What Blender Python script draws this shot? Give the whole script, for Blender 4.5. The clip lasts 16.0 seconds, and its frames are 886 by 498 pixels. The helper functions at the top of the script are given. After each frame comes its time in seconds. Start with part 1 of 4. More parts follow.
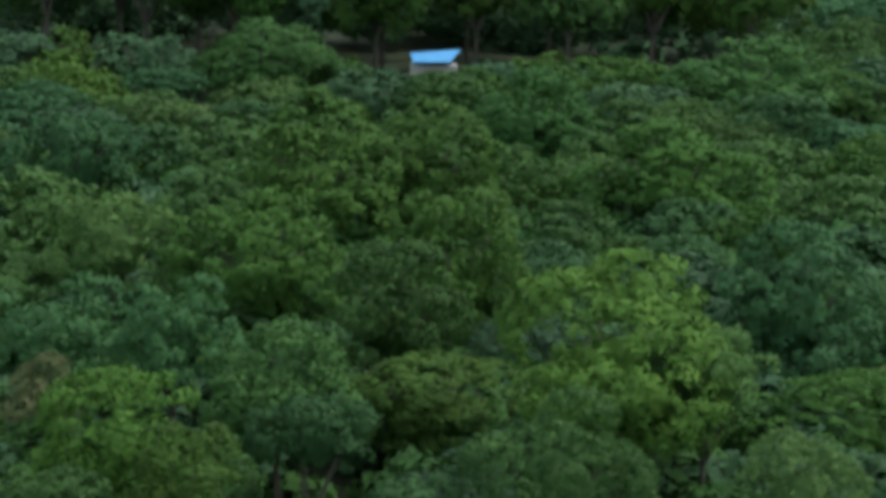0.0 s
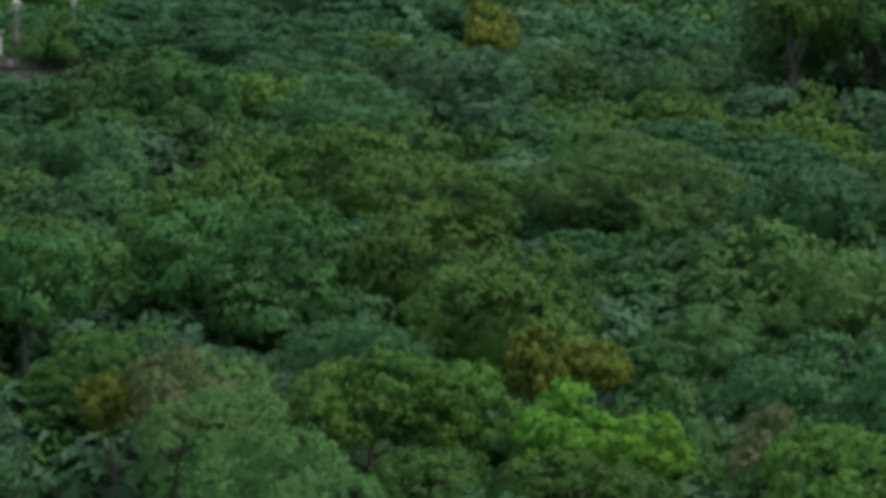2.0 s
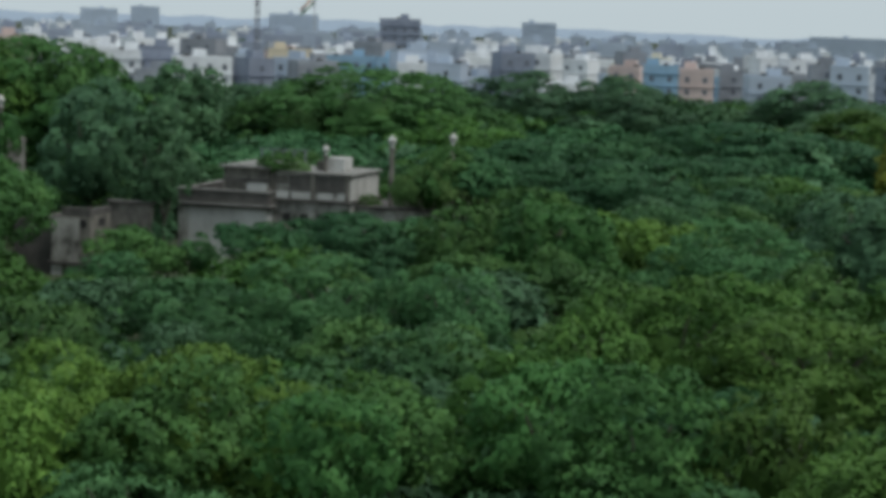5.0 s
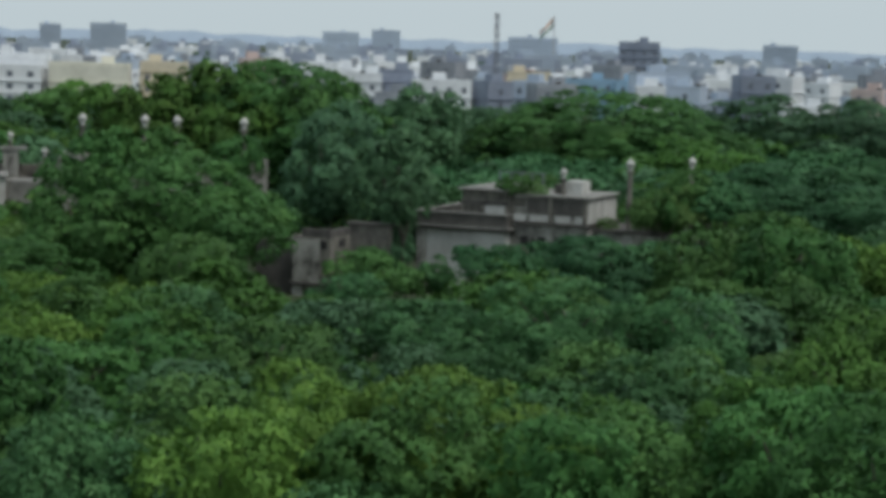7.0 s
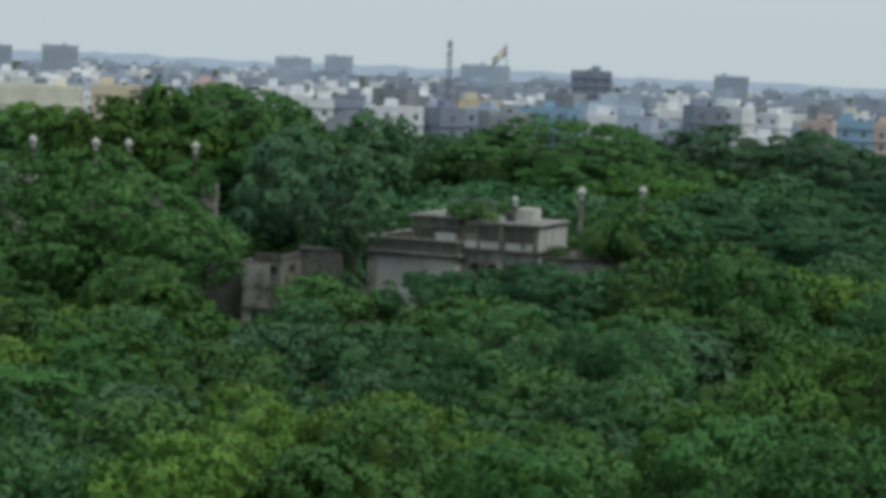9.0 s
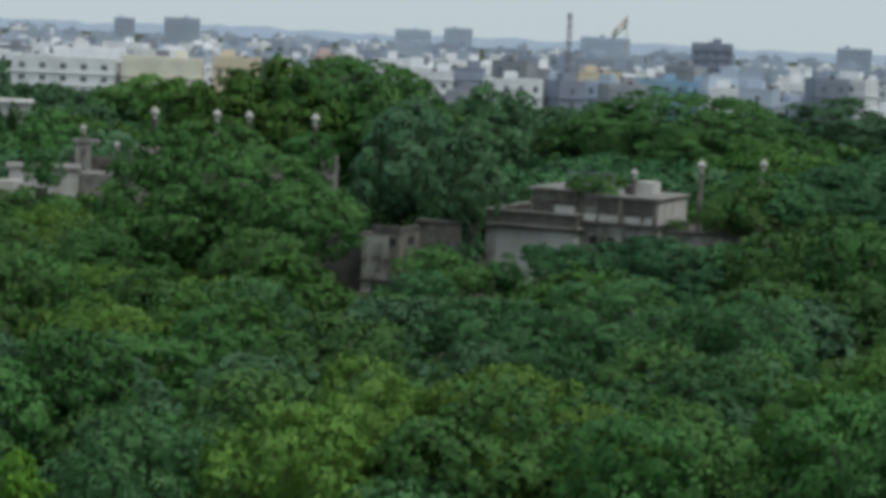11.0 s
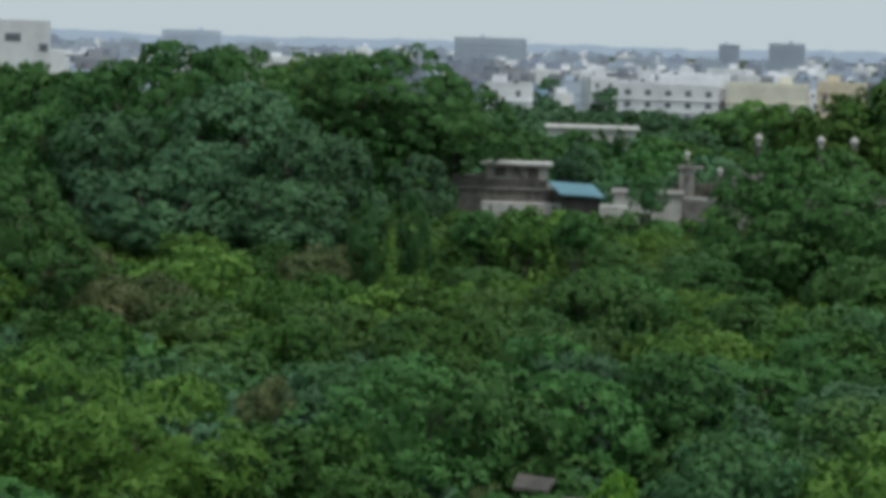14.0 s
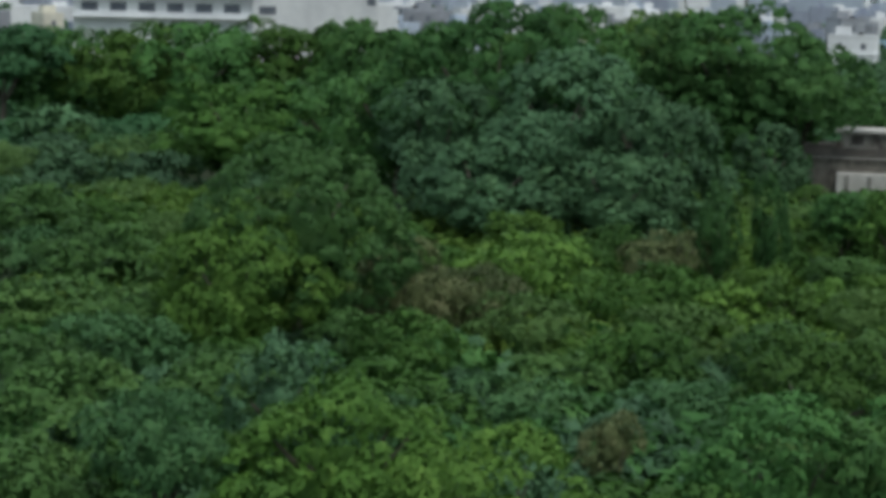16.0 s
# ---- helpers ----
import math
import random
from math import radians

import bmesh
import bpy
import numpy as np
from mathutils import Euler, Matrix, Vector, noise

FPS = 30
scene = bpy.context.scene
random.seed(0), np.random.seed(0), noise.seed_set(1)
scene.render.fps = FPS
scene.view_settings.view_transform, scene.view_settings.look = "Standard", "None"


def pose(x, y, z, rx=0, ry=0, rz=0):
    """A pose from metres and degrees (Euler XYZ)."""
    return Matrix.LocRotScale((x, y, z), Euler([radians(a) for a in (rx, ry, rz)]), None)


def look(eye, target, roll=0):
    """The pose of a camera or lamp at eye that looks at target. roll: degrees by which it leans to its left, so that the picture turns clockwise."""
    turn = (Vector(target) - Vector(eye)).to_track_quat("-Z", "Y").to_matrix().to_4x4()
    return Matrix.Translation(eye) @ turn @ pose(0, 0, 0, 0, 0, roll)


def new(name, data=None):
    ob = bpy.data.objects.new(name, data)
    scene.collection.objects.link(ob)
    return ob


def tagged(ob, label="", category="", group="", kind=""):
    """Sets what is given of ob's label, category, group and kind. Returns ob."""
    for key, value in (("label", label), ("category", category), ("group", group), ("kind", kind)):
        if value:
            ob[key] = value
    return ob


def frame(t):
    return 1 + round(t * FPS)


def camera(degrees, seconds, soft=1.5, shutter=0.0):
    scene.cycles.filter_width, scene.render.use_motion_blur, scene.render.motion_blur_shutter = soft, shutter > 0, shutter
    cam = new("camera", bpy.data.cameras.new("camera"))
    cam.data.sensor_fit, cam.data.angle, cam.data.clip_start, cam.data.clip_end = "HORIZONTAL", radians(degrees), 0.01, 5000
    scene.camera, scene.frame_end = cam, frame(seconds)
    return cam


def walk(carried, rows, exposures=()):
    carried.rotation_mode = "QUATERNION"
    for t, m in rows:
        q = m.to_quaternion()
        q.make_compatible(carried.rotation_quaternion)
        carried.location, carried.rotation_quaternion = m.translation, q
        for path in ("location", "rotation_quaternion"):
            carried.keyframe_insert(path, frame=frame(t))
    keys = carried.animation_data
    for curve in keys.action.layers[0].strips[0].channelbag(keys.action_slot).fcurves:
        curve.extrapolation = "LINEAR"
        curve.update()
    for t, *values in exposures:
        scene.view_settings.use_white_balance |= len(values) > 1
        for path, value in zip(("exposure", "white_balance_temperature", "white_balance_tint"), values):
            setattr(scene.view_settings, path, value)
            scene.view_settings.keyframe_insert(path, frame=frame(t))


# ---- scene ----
# A wooded valley with an old palace, seen from a high terrace; a town lies behind.
PATH = [
    (0.0, pose(-6.37, -15.76, 24.70, 79.63, -1.91, -37.24)),
    (0.5, pose(-6.37, -15.76, 24.70, 79.90, -1.92, -33.41)),
    (1.0, pose(-6.37, -15.76, 24.70, 80.83, -1.93, -26.91)),
    (1.5, pose(-6.37, -15.76, 24.70, 80.65, -1.90, -21.56)),
    (2.0, pose(-6.37, -15.76, 24.70, 80.43, -1.90, -17.52)),
    (2.5, pose(-6.37, -15.76, 24.70, 80.92, -1.89, -13.33)),
    (3.0, pose(-6.37, -15.76, 24.70, 81.13, -1.92, -12.23)),
    (3.5, pose(-6.37, -15.76, 21.89, 83.93, -1.93, -10.37)),
    (4.0, pose(-1.90, -4.70, 22.12, 84.24, -1.90, -7.71)),
    (4.2, pose(-1.10, -2.72, 22.22, 84.26, -1.90, -7.49)),
    (5.0, pose(0.00, 0.00, 23.00, 84.02, -1.95, -6.35)),
    (6.3, pose(0.00, 0.00, 23.00, 84.38, -2.08, -3.48)),
    (6.5, pose(0.00, 0.00, 23.00, 84.11, -2.09, -2.57)),
    (7.0, pose(0.00, 0.00, 23.00, 84.43, -1.80, -0.01)),
    (7.5, pose(0.00, 0.00, 23.00, 85.28, -2.17, 0.10)),
    (8.0, pose(0.00, 0.00, 23.00, 84.94, -2.16, 0.00)),
    (8.5, pose(0.00, 0.00, 23.00, 84.37, -2.36, -0.49)),
    (9.0, pose(0.00, 0.00, 23.00, 85.18, -2.52, -1.27)),
    (9.5, pose(0.00, 0.00, 23.00, 85.23, -2.64, 0.43)),
    (9.7, pose(0.00, 0.00, 23.00, 85.12, -2.54, 0.99)),
    (11.8, pose(0.00, 0.00, 23.00, 83.43, -2.63, 3.00)),
    (12.0, pose(0.00, 0.00, 23.00, 83.21, -2.48, 3.75)),
    (12.5, pose(0.00, 0.00, 23.00, 83.41, -2.30, 5.91)),
    (13.0, pose(0.00, 0.00, 23.00, 83.88, -2.44, 8.31)),
    (13.5, pose(0.00, 0.00, 23.00, 84.36, -1.95, 13.22)),
    (14.0, pose(0.00, 0.00, 23.00, 84.44, -1.64, 17.86)),
    (14.5, pose(0.00, 0.00, 23.00, 83.59, -1.31, 21.89)),
    (15.0, pose(0.00, 0.00, 23.00, 83.45, -1.05, 22.12)),
    (15.5, pose(-0.64, 1.30, 22.85, 83.74, -1.44, 22.64)),
    (16.0, pose(-7.05, 14.44, 24.08, 82.80, -1.30, 26.55)),
]

cam = camera(23.3, 16.0, soft=4.8)
walk(cam, PATH, exposures=((0, 0.34), (3.0, 0.27), (4.2, 0.1), (16, 0.1)))

# ---- sky and light ----
world = bpy.data.worlds.new("overcast")
scene.world = world
world.use_nodes = True
wn = world.node_tree.nodes
wl = world.node_tree.links
sky = wn.new("ShaderNodeTexSky")
sky.sky_type = "NISHITA"
sky.sun_disc = False
sky.sun_elevation = radians(60)
sky.sun_rotation = radians(70)
sky.dust_density = 6.0
skyscale = wn.new("ShaderNodeVectorMath")
skyscale.operation = "SCALE"
skyscale.inputs["Scale"].default_value = 0.09
wl.new(sky.outputs["Color"], skyscale.inputs[0])
cloud = wn.new("ShaderNodeMix")
cloud.data_type = "RGBA"
cloud.inputs["Factor"].default_value = 0.86
cloud.inputs["B"].default_value = (0.545, 0.635, 0.675, 1)
wl.new(skyscale.outputs["Vector"], cloud.inputs["A"])
wl.new(cloud.outputs["Result"], wn["Background"].inputs["Color"])
wn["Background"].inputs["Strength"].default_value = 1.0

sun_data = bpy.data.lights.new("sun", "SUN")
sun_data.energy = 1.5
sun_data.angle = radians(25)
sun_data.color = (1.0, 0.96, 0.9)
sun = new("sun", sun_data)
sun.matrix_world = look((0, 0, 200), (-90, 70, 0))
scene.view_settings.exposure = 0.0

# ---- materials ----
def nodes_of(name):
    m = bpy.data.materials.new(name)
    m.use_nodes = True
    t = m.node_tree
    return m, t.nodes, t.links, t.nodes["Principled BSDF"]


def leaf_material(name, dark, light, tip, through_light, scale):
    """Foliage: colour wanders from tree to tree, clump to clump and leaf to leaf."""
    m, n, l, b = nodes_of(name)
    isl = n.new("ShaderNodeNewGeometry")
    info = n.new("ShaderNodeObjectInfo")
    tc = n.new("ShaderNodeTexCoord")
    big = n.new("ShaderNodeTexNoise")
    big.inputs["Scale"].default_value = scale
    l.new(tc.outputs["Object"], big.inputs["Vector"])
    ramp = n.new("ShaderNodeValToRGB")
    ramp.color_ramp.elements[0].color = (*dark, 1)
    ramp.color_ramp.elements[0].position = 0.1
    ramp.color_ramp.elements[1].color = (*tip, 1)
    ramp.color_ramp.elements[1].position = 0.98
    mid = ramp.color_ramp.elements.new(0.6)
    mid.color = (*light, 1)
    add = n.new("ShaderNodeMath")
    add.operation = "MULTIPLY_ADD"
    add.inputs[1].default_value = 0.2
    l.new(isl.outputs["Random Per Island"], add.inputs[0])
    off = n.new("ShaderNodeMath")
    off.operation = "MULTIPLY_ADD"
    off.inputs[1].default_value = 1.1
    off.inputs[2].default_value = -0.15
    l.new(big.outputs["Fac"], off.inputs[0])
    l.new(off.outputs[0], add.inputs[2])
    l.new(add.outputs[0], ramp.inputs["Fac"])
    hsv = n.new("ShaderNodeHueSaturation")
    l.new(ramp.outputs["Color"], hsv.inputs["Color"])
    hue = n.new("ShaderNodeMapRange")
    hue.inputs["To Min"].default_value = 0.494
    hue.inputs["To Max"].default_value = 0.514
    l.new(info.outputs["Random"], hue.inputs["Value"])
    l.new(hue.outputs["Result"], hsv.inputs["Hue"])
    val = n.new("ShaderNodeMapRange")
    val.inputs["To Min"].default_value = 0.8
    val.inputs["To Max"].default_value = 1.2
    mul = n.new("ShaderNodeMath")
    mul.operation = "FRACT"
    m7 = n.new("ShaderNodeMath")
    m7.operation = "MULTIPLY"
    m7.inputs[1].default_value = 7.31
    l.new(info.outputs["Random"], m7.inputs[0])
    l.new(m7.outputs[0], mul.inputs[0])
    l.new(mul.outputs[0], val.inputs["Value"])
    l.new(val.outputs["Result"], hsv.inputs["Value"])
    l.new(hsv.outputs["Color"], b.inputs["Base Color"])
    b.inputs["Roughness"].default_value = 0.58
    b.inputs["Specular IOR Level"].default_value = 0.12
    tr = n.new("ShaderNodeBsdfTranslucent")
    l.new(hsv.outputs["Color"], tr.inputs["Color"])
    mix = n.new("ShaderNodeMixShader")
    mix.inputs["Fac"].default_value = through_light
    l.new(b.outputs["BSDF"], mix.inputs[1])
    l.new(tr.outputs["BSDF"], mix.inputs[2])
    l.new(mix.outputs["Shader"], n["Material Output"].inputs["Surface"])
    return m


PALETTE = {
    "neem": ((0.030, 0.081, 0.026), (0.073, 0.173, 0.049), (0.130, 0.252, 0.070)),
    "olive": ((0.031, 0.075, 0.018), (0.075, 0.162, 0.035), (0.132, 0.235, 0.052)),
    "dark": ((0.033, 0.078, 0.042), (0.074, 0.162, 0.076), (0.126, 0.238, 0.108)),
    "teal": ((0.030, 0.085, 0.034), (0.074, 0.179, 0.068), (0.133, 0.262, 0.103)),
    "umbrella": ((0.021, 0.070, 0.029), (0.056, 0.152, 0.061), (0.104, 0.230, 0.091)),
    "feather": ((0.052, 0.116, 0.037), (0.112, 0.220, 0.068), (0.185, 0.310, 0.102)),
    "lime": ((0.048, 0.128, 0.017), (0.128, 0.275, 0.034), (0.225, 0.395, 0.050)),
    "lime2": ((0.044, 0.108, 0.021), (0.118, 0.235, 0.046), (0.202, 0.335, 0.070)),
    "brown": ((0.058, 0.094, 0.038), (0.125, 0.160, 0.070), (0.215, 0.205, 0.117)),
    "gold": ((0.055, 0.110, 0.021), (0.150, 0.185, 0.030), (0.480, 0.310, 0.035)),
    "dome": ((0.026, 0.070, 0.022), (0.063, 0.150, 0.045), (0.110, 0.211, 0.062)),
    "column": ((0.024, 0.064, 0.021), (0.050, 0.125, 0.038), (0.085, 0.180, 0.055)),
}
LEAF = {k: leaf_material(k + "_leaves", *v, 0.22, 3.0) for k, v in PALETTE.items()}
WOOD = {k: leaf_material(k + "_canopy", *PALETTE[k], 0.22, 0.12) for k in ("neem", "olive", "dark", "teal", "umbrella", "feather", "lime2")}


def surface(name, base, other, scale=2.0, rough=0.85, bump=0.3, streak=0.0, vary=0.0, metal=0.0):
    """Mineral or painted surface: two scales of mottling, rain streaks, fine relief."""
    m, n, l, b = nodes_of(name)
    tc = n.new("ShaderNodeTexCoord")
    mp = n.new("ShaderNodeMapping")
    mp.inputs["Scale"].default_value = (1, 1, 1 - 0.8 * streak)
    l.new(tc.outputs["Object"], mp.inputs["Vector"])
    a = n.new("ShaderNodeTexNoise")
    a.inputs["Scale"].default_value = scale
    a.inputs["Detail"].default_value = 5
    l.new(mp.outputs["Vector"], a.inputs["Vector"])
    f = n.new("ShaderNodeTexNoise")
    f.inputs["Scale"].default_value = scale * 6
    l.new(tc.outputs["Object"], f.inputs["Vector"])
    sm = n.new("ShaderNodeMath")
    sm.operation = "MULTIPLY_ADD"
    sm.inputs[1].default_value = 0.35
    l.new(f.outputs["Fac"], sm.inputs[0])
    l.new(a.outputs["Fac"], sm.inputs[2])
    ramp = n.new("ShaderNodeValToRGB")
    ramp.color_ramp.elements[0].position = 0.48
    ramp.color_ramp.elements[0].color = (*other, 1)
    ramp.color_ramp.elements[1].position = 0.78
    ramp.color_ramp.elements[1].color = (*base, 1)
    l.new(sm.outputs[0], ramp.inputs["Fac"])
    out = ramp.outputs["Color"]
    if vary:
        info = n.new("ShaderNodeObjectInfo")
        hsv = n.new("ShaderNodeHueSaturation")
        mr = n.new("ShaderNodeMapRange")
        mr.inputs["To Min"].default_value = 1 - vary
        mr.inputs["To Max"].default_value = 1 + vary
        l.new(info.outputs["Random"], mr.inputs["Value"])
        l.new(mr.outputs["Result"], hsv.inputs["Value"])
        l.new(out, hsv.inputs["Color"])
        out = hsv.outputs["Color"]
    l.new(out, b.inputs["Base Color"])
    b.inputs["Roughness"].default_value = rough
    b.inputs["Metallic"].default_value = metal
    bm_ = n.new("ShaderNodeBump")
    bm_.inputs["Strength"].default_value = bump
    bm_.inputs["Distance"].default_value = 0.05
    l.new(f.outputs["Fac"], bm_.inputs["Height"])
    l.new(bm_.outputs["Normal"], b.inputs["Normal"])
    return m


M = {
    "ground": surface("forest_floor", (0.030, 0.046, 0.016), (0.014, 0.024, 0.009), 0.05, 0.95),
    "bark": surface("bark", (0.14, 0.128, 0.105), (0.06, 0.055, 0.045), 3, 0.95),
    "plaster": surface("old_lime_plaster", (0.35, 0.345, 0.315), (0.062, 0.058, 0.052), 0.9, 0.9, 0.5, 0.5),
    "pale": surface("pale_plaster", (0.52, 0.52, 0.50), (0.36, 0.35, 0.33), 0.5, 0.9, 0.3, 0.5),
    "soot": surface("blackened_and_shaded_masonry", (0.105, 0.098, 0.09), (0.045, 0.043, 0.041), 0.8, 0.95, 0.6, 0.3),
    "brownwall": surface("brown_weathered_plaster", (0.19, 0.178, 0.155), (0.066, 0.062, 0.055), 1.1, 0.95, 0.5, 0.4),
    "terrace": surface("weathered_terrace", (0.24, 0.238, 0.222), (0.10, 0.096, 0.09), 0.5, 0.95),
    # Near-black for flat panels that paint the shade inside openings.
    "hole": surface("deep_shadowed_stone", (0.03, 0.03, 0.03), (0.02, 0.02, 0.02), 1, 1.0, 0.0),
    "tealroof": surface("teal_sheet_metal", (0.10, 0.25, 0.31), (0.07, 0.19, 0.24), 0.6, 0.45, 0.1),
    "bluesheet": surface("blue_tarpaulin", (0.11, 0.42, 0.82), (0.08, 0.32, 0.68), 0.6, 0.75, 0.1),
    "glass": surface("dark_window", (0.13, 0.15, 0.18), (0.09, 0.10, 0.13), 1, 0.3, 0.0),
    "tank": surface("black_water_tank", (0.03, 0.03, 0.033), (0.02, 0.02, 0.022), 1, 0.5, 0.0),
    "steel": surface("painted_lattice_steel", (0.16, 0.17, 0.20), (0.10, 0.11, 0.13), 1, 0.6, 0.0),
    "pole": surface("galvanised_pole", (0.45, 0.46, 0.48), (0.35, 0.36, 0.38), 1, 0.4, 0.0),
}
# Town colours are muted so that the paint itself carries some haze.
PAINT = {
    "white": surface("white_paint", (0.76, 0.78, 0.80), (0.58, 0.60, 0.63), 0.12, 0.85, 0.1, 0.6, 0.12),
    "cream": surface("cream_paint", (0.72, 0.70, 0.60), (0.56, 0.54, 0.46), 0.12, 0.85, 0.1, 0.6, 0.1),
    "grey": surface("bare_cement", (0.34, 0.36, 0.40), (0.22, 0.24, 0.27), 0.12, 0.9, 0.1, 0.6, 0.2),
    "slate": surface("slate_blue_paint", (0.30, 0.34, 0.42), (0.22, 0.25, 0.32), 0.12, 0.9, 0.1, 0.6, 0.2),
    "blue": surface("sky_blue_paint", (0.30, 0.46, 0.60), (0.23, 0.36, 0.48), 0.12, 0.85, 0.1, 0.6, 0.1),
    "pink": surface("salmon_paint", (0.60, 0.49, 0.46), (0.47, 0.38, 0.36), 0.12, 0.85, 0.1, 0.6, 0.1),
    "ochre": surface("ochre_paint", (0.66, 0.59, 0.46), (0.52, 0.46, 0.35), 0.12, 0.85, 0.1, 0.6, 0.1),
    # Aerial haze painted into the cement: pale, bluish, low in contrast.
    "far": surface("haze_tinted_cement", (0.45, 0.52, 0.61), (0.39, 0.45, 0.54), 0.05, 0.95, 0.0, 0.3, 0.15),
}
WORDS = {"white": "white-painted", "cream": "cream-painted", "grey": "bare grey cement", "slate": "slate-blue", "blue": "sky-blue painted",
         "pink": "salmon-pink", "ochre": "ochre-painted", "far": "haze-tinted grey-blue"}


# ---- mesh helpers ----
def part(name, bm, material, parent=None, label=""):
    me = bpy.data.meshes.new(name)
    bm.to_mesh(me)
    bm.free()
    me.materials.append(material)
    ob = new(name, me)
    if parent:
        ob.parent = parent
    return tagged(ob, label)


def shared(name, me, parent, m, label=""):
    ob = new(name, me)
    ob.parent = parent
    ob.matrix_basis = m
    return tagged(ob, label)


def box(bm, x0, y0, z0, x1, y1, z1):
    v = bmesh.ops.create_cube(bm, size=1)["verts"]
    for q in v:
        q.co = Vector(((x0 + x1) / 2 + q.co.x * (x1 - x0), (y0 + y1) / 2 + q.co.y * (y1 - y0), (z0 + z1) / 2 + q.co.z * (z1 - z0)))
    return v


def lathe(bm, profile, x=0, y=0, z=0, seg=10):
    """A turned form from (radius, height) pairs."""
    rings = []
    for r, h in profile:
        rings.append([bm.verts.new((x + r * math.cos(a * math.tau / seg), y + r * math.sin(a * math.tau / seg), z + h)) for a in range(seg)])
    for a, b in zip(rings, rings[1:]):
        for i in range(seg):
            bm.faces.new((a[i], a[(i + 1) % seg], b[(i + 1) % seg], b[i]))
    bm.faces.new(rings[-1])
    bm.faces.new(rings[0][::-1])


def ring(bm, x0, y0, x1, y1, z0, z1, t):
    """A closed wall of thickness t round a rectangle, in one piece."""
    loops = []
    for dx, z in ((0, z0), (0, z1), (t, z1), (t, z0)):
        loops.append([bm.verts.new(q) for q in ((x0 + dx, y0 + dx, z), (x1 - dx, y0 + dx, z), (x1 - dx, y1 - dx, z), (x0 + dx, y1 - dx, z))])
    for k in range(4):
        a, c = loops[k], loops[(k + 1) % 4]
        for i in range(4):
            bm.faces.new((a[i], a[(i + 1) % 4], c[(i + 1) % 4], c[i]))


def bmbox(*a):
    bm = bmesh.new()
    box(bm, *a)
    return bm


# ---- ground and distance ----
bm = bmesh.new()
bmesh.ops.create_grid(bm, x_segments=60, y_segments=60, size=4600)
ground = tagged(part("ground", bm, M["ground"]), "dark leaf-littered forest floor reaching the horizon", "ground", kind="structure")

# Haze is painted into the hills as blue-grey, with weak emission added.
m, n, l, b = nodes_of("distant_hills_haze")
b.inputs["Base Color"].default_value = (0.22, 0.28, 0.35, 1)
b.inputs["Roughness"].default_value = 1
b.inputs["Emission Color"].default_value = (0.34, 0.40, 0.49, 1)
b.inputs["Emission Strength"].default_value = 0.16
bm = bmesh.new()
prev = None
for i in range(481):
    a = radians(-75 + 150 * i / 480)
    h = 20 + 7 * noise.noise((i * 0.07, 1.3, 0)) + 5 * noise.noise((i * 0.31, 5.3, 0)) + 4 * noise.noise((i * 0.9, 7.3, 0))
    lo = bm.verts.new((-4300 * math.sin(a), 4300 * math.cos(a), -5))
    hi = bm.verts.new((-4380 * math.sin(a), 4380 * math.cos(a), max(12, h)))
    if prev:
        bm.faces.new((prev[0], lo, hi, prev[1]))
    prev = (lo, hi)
tagged(part("backdrop", bm, m), "low hills on the far horizon, haze painted blue-grey and faintly glowing", "hills", kind="structure")


# ---- trees ----
def leaf_mesh(name, sprays, material):
    """Mesh of loose pointed leaves from (n, 3, 3) corners, shaded softly along the clump that each leaf grows on."""
    verts, soft = sprays
    face = np.cross(verts[:, 1] - verts[:, 0], verts[:, 2] - verts[:, 0])
    turn = (face * soft).sum(1) < 0
    verts = np.where(turn[:, None, None], verts[:, ::-1], verts)
    k = len(verts)
    me = bpy.data.meshes.new(name)
    me.vertices.add(3 * k)
    me.vertices.foreach_set("co", verts.astype(np.float32).ravel())
    me.loops.add(3 * k)
    me.loops.foreach_set("vertex_index", np.arange(3 * k, dtype=np.int32))
    me.polygons.add(k)
    me.polygons.foreach_set("loop_start", np.arange(0, 3 * k, 3, dtype=np.int32))
    me.update(calc_edges=True)
    me.normals_split_custom_set_from_vertices(np.repeat(soft, 3, 0))
    me.materials.append(material)
    return me


def unit(v):
    return v / np.maximum(np.linalg.norm(v, axis=-1, keepdims=True), 1e-6)


def leaves(rng, centres, normals, size, slim):
    """Pointed leaves or sprays at the centres, tips hanging a little."""
    k = len(centres)
    side = unit(np.cross(normals, rng.normal(size=(k, 3))))
    along = np.cross(normals, side)
    a = (size * rng.uniform(0.6, 1.35, k))[:, None]
    b_ = a * slim * rng.uniform(0.7, 1.3, (k, 1))
    droop = normals * a * 0.25
    return np.stack([centres - along * a * 0.8 + side * b_, centres + along * a * 1.2 - droop, centres - along * a * 0.8 - side * b_], 1)


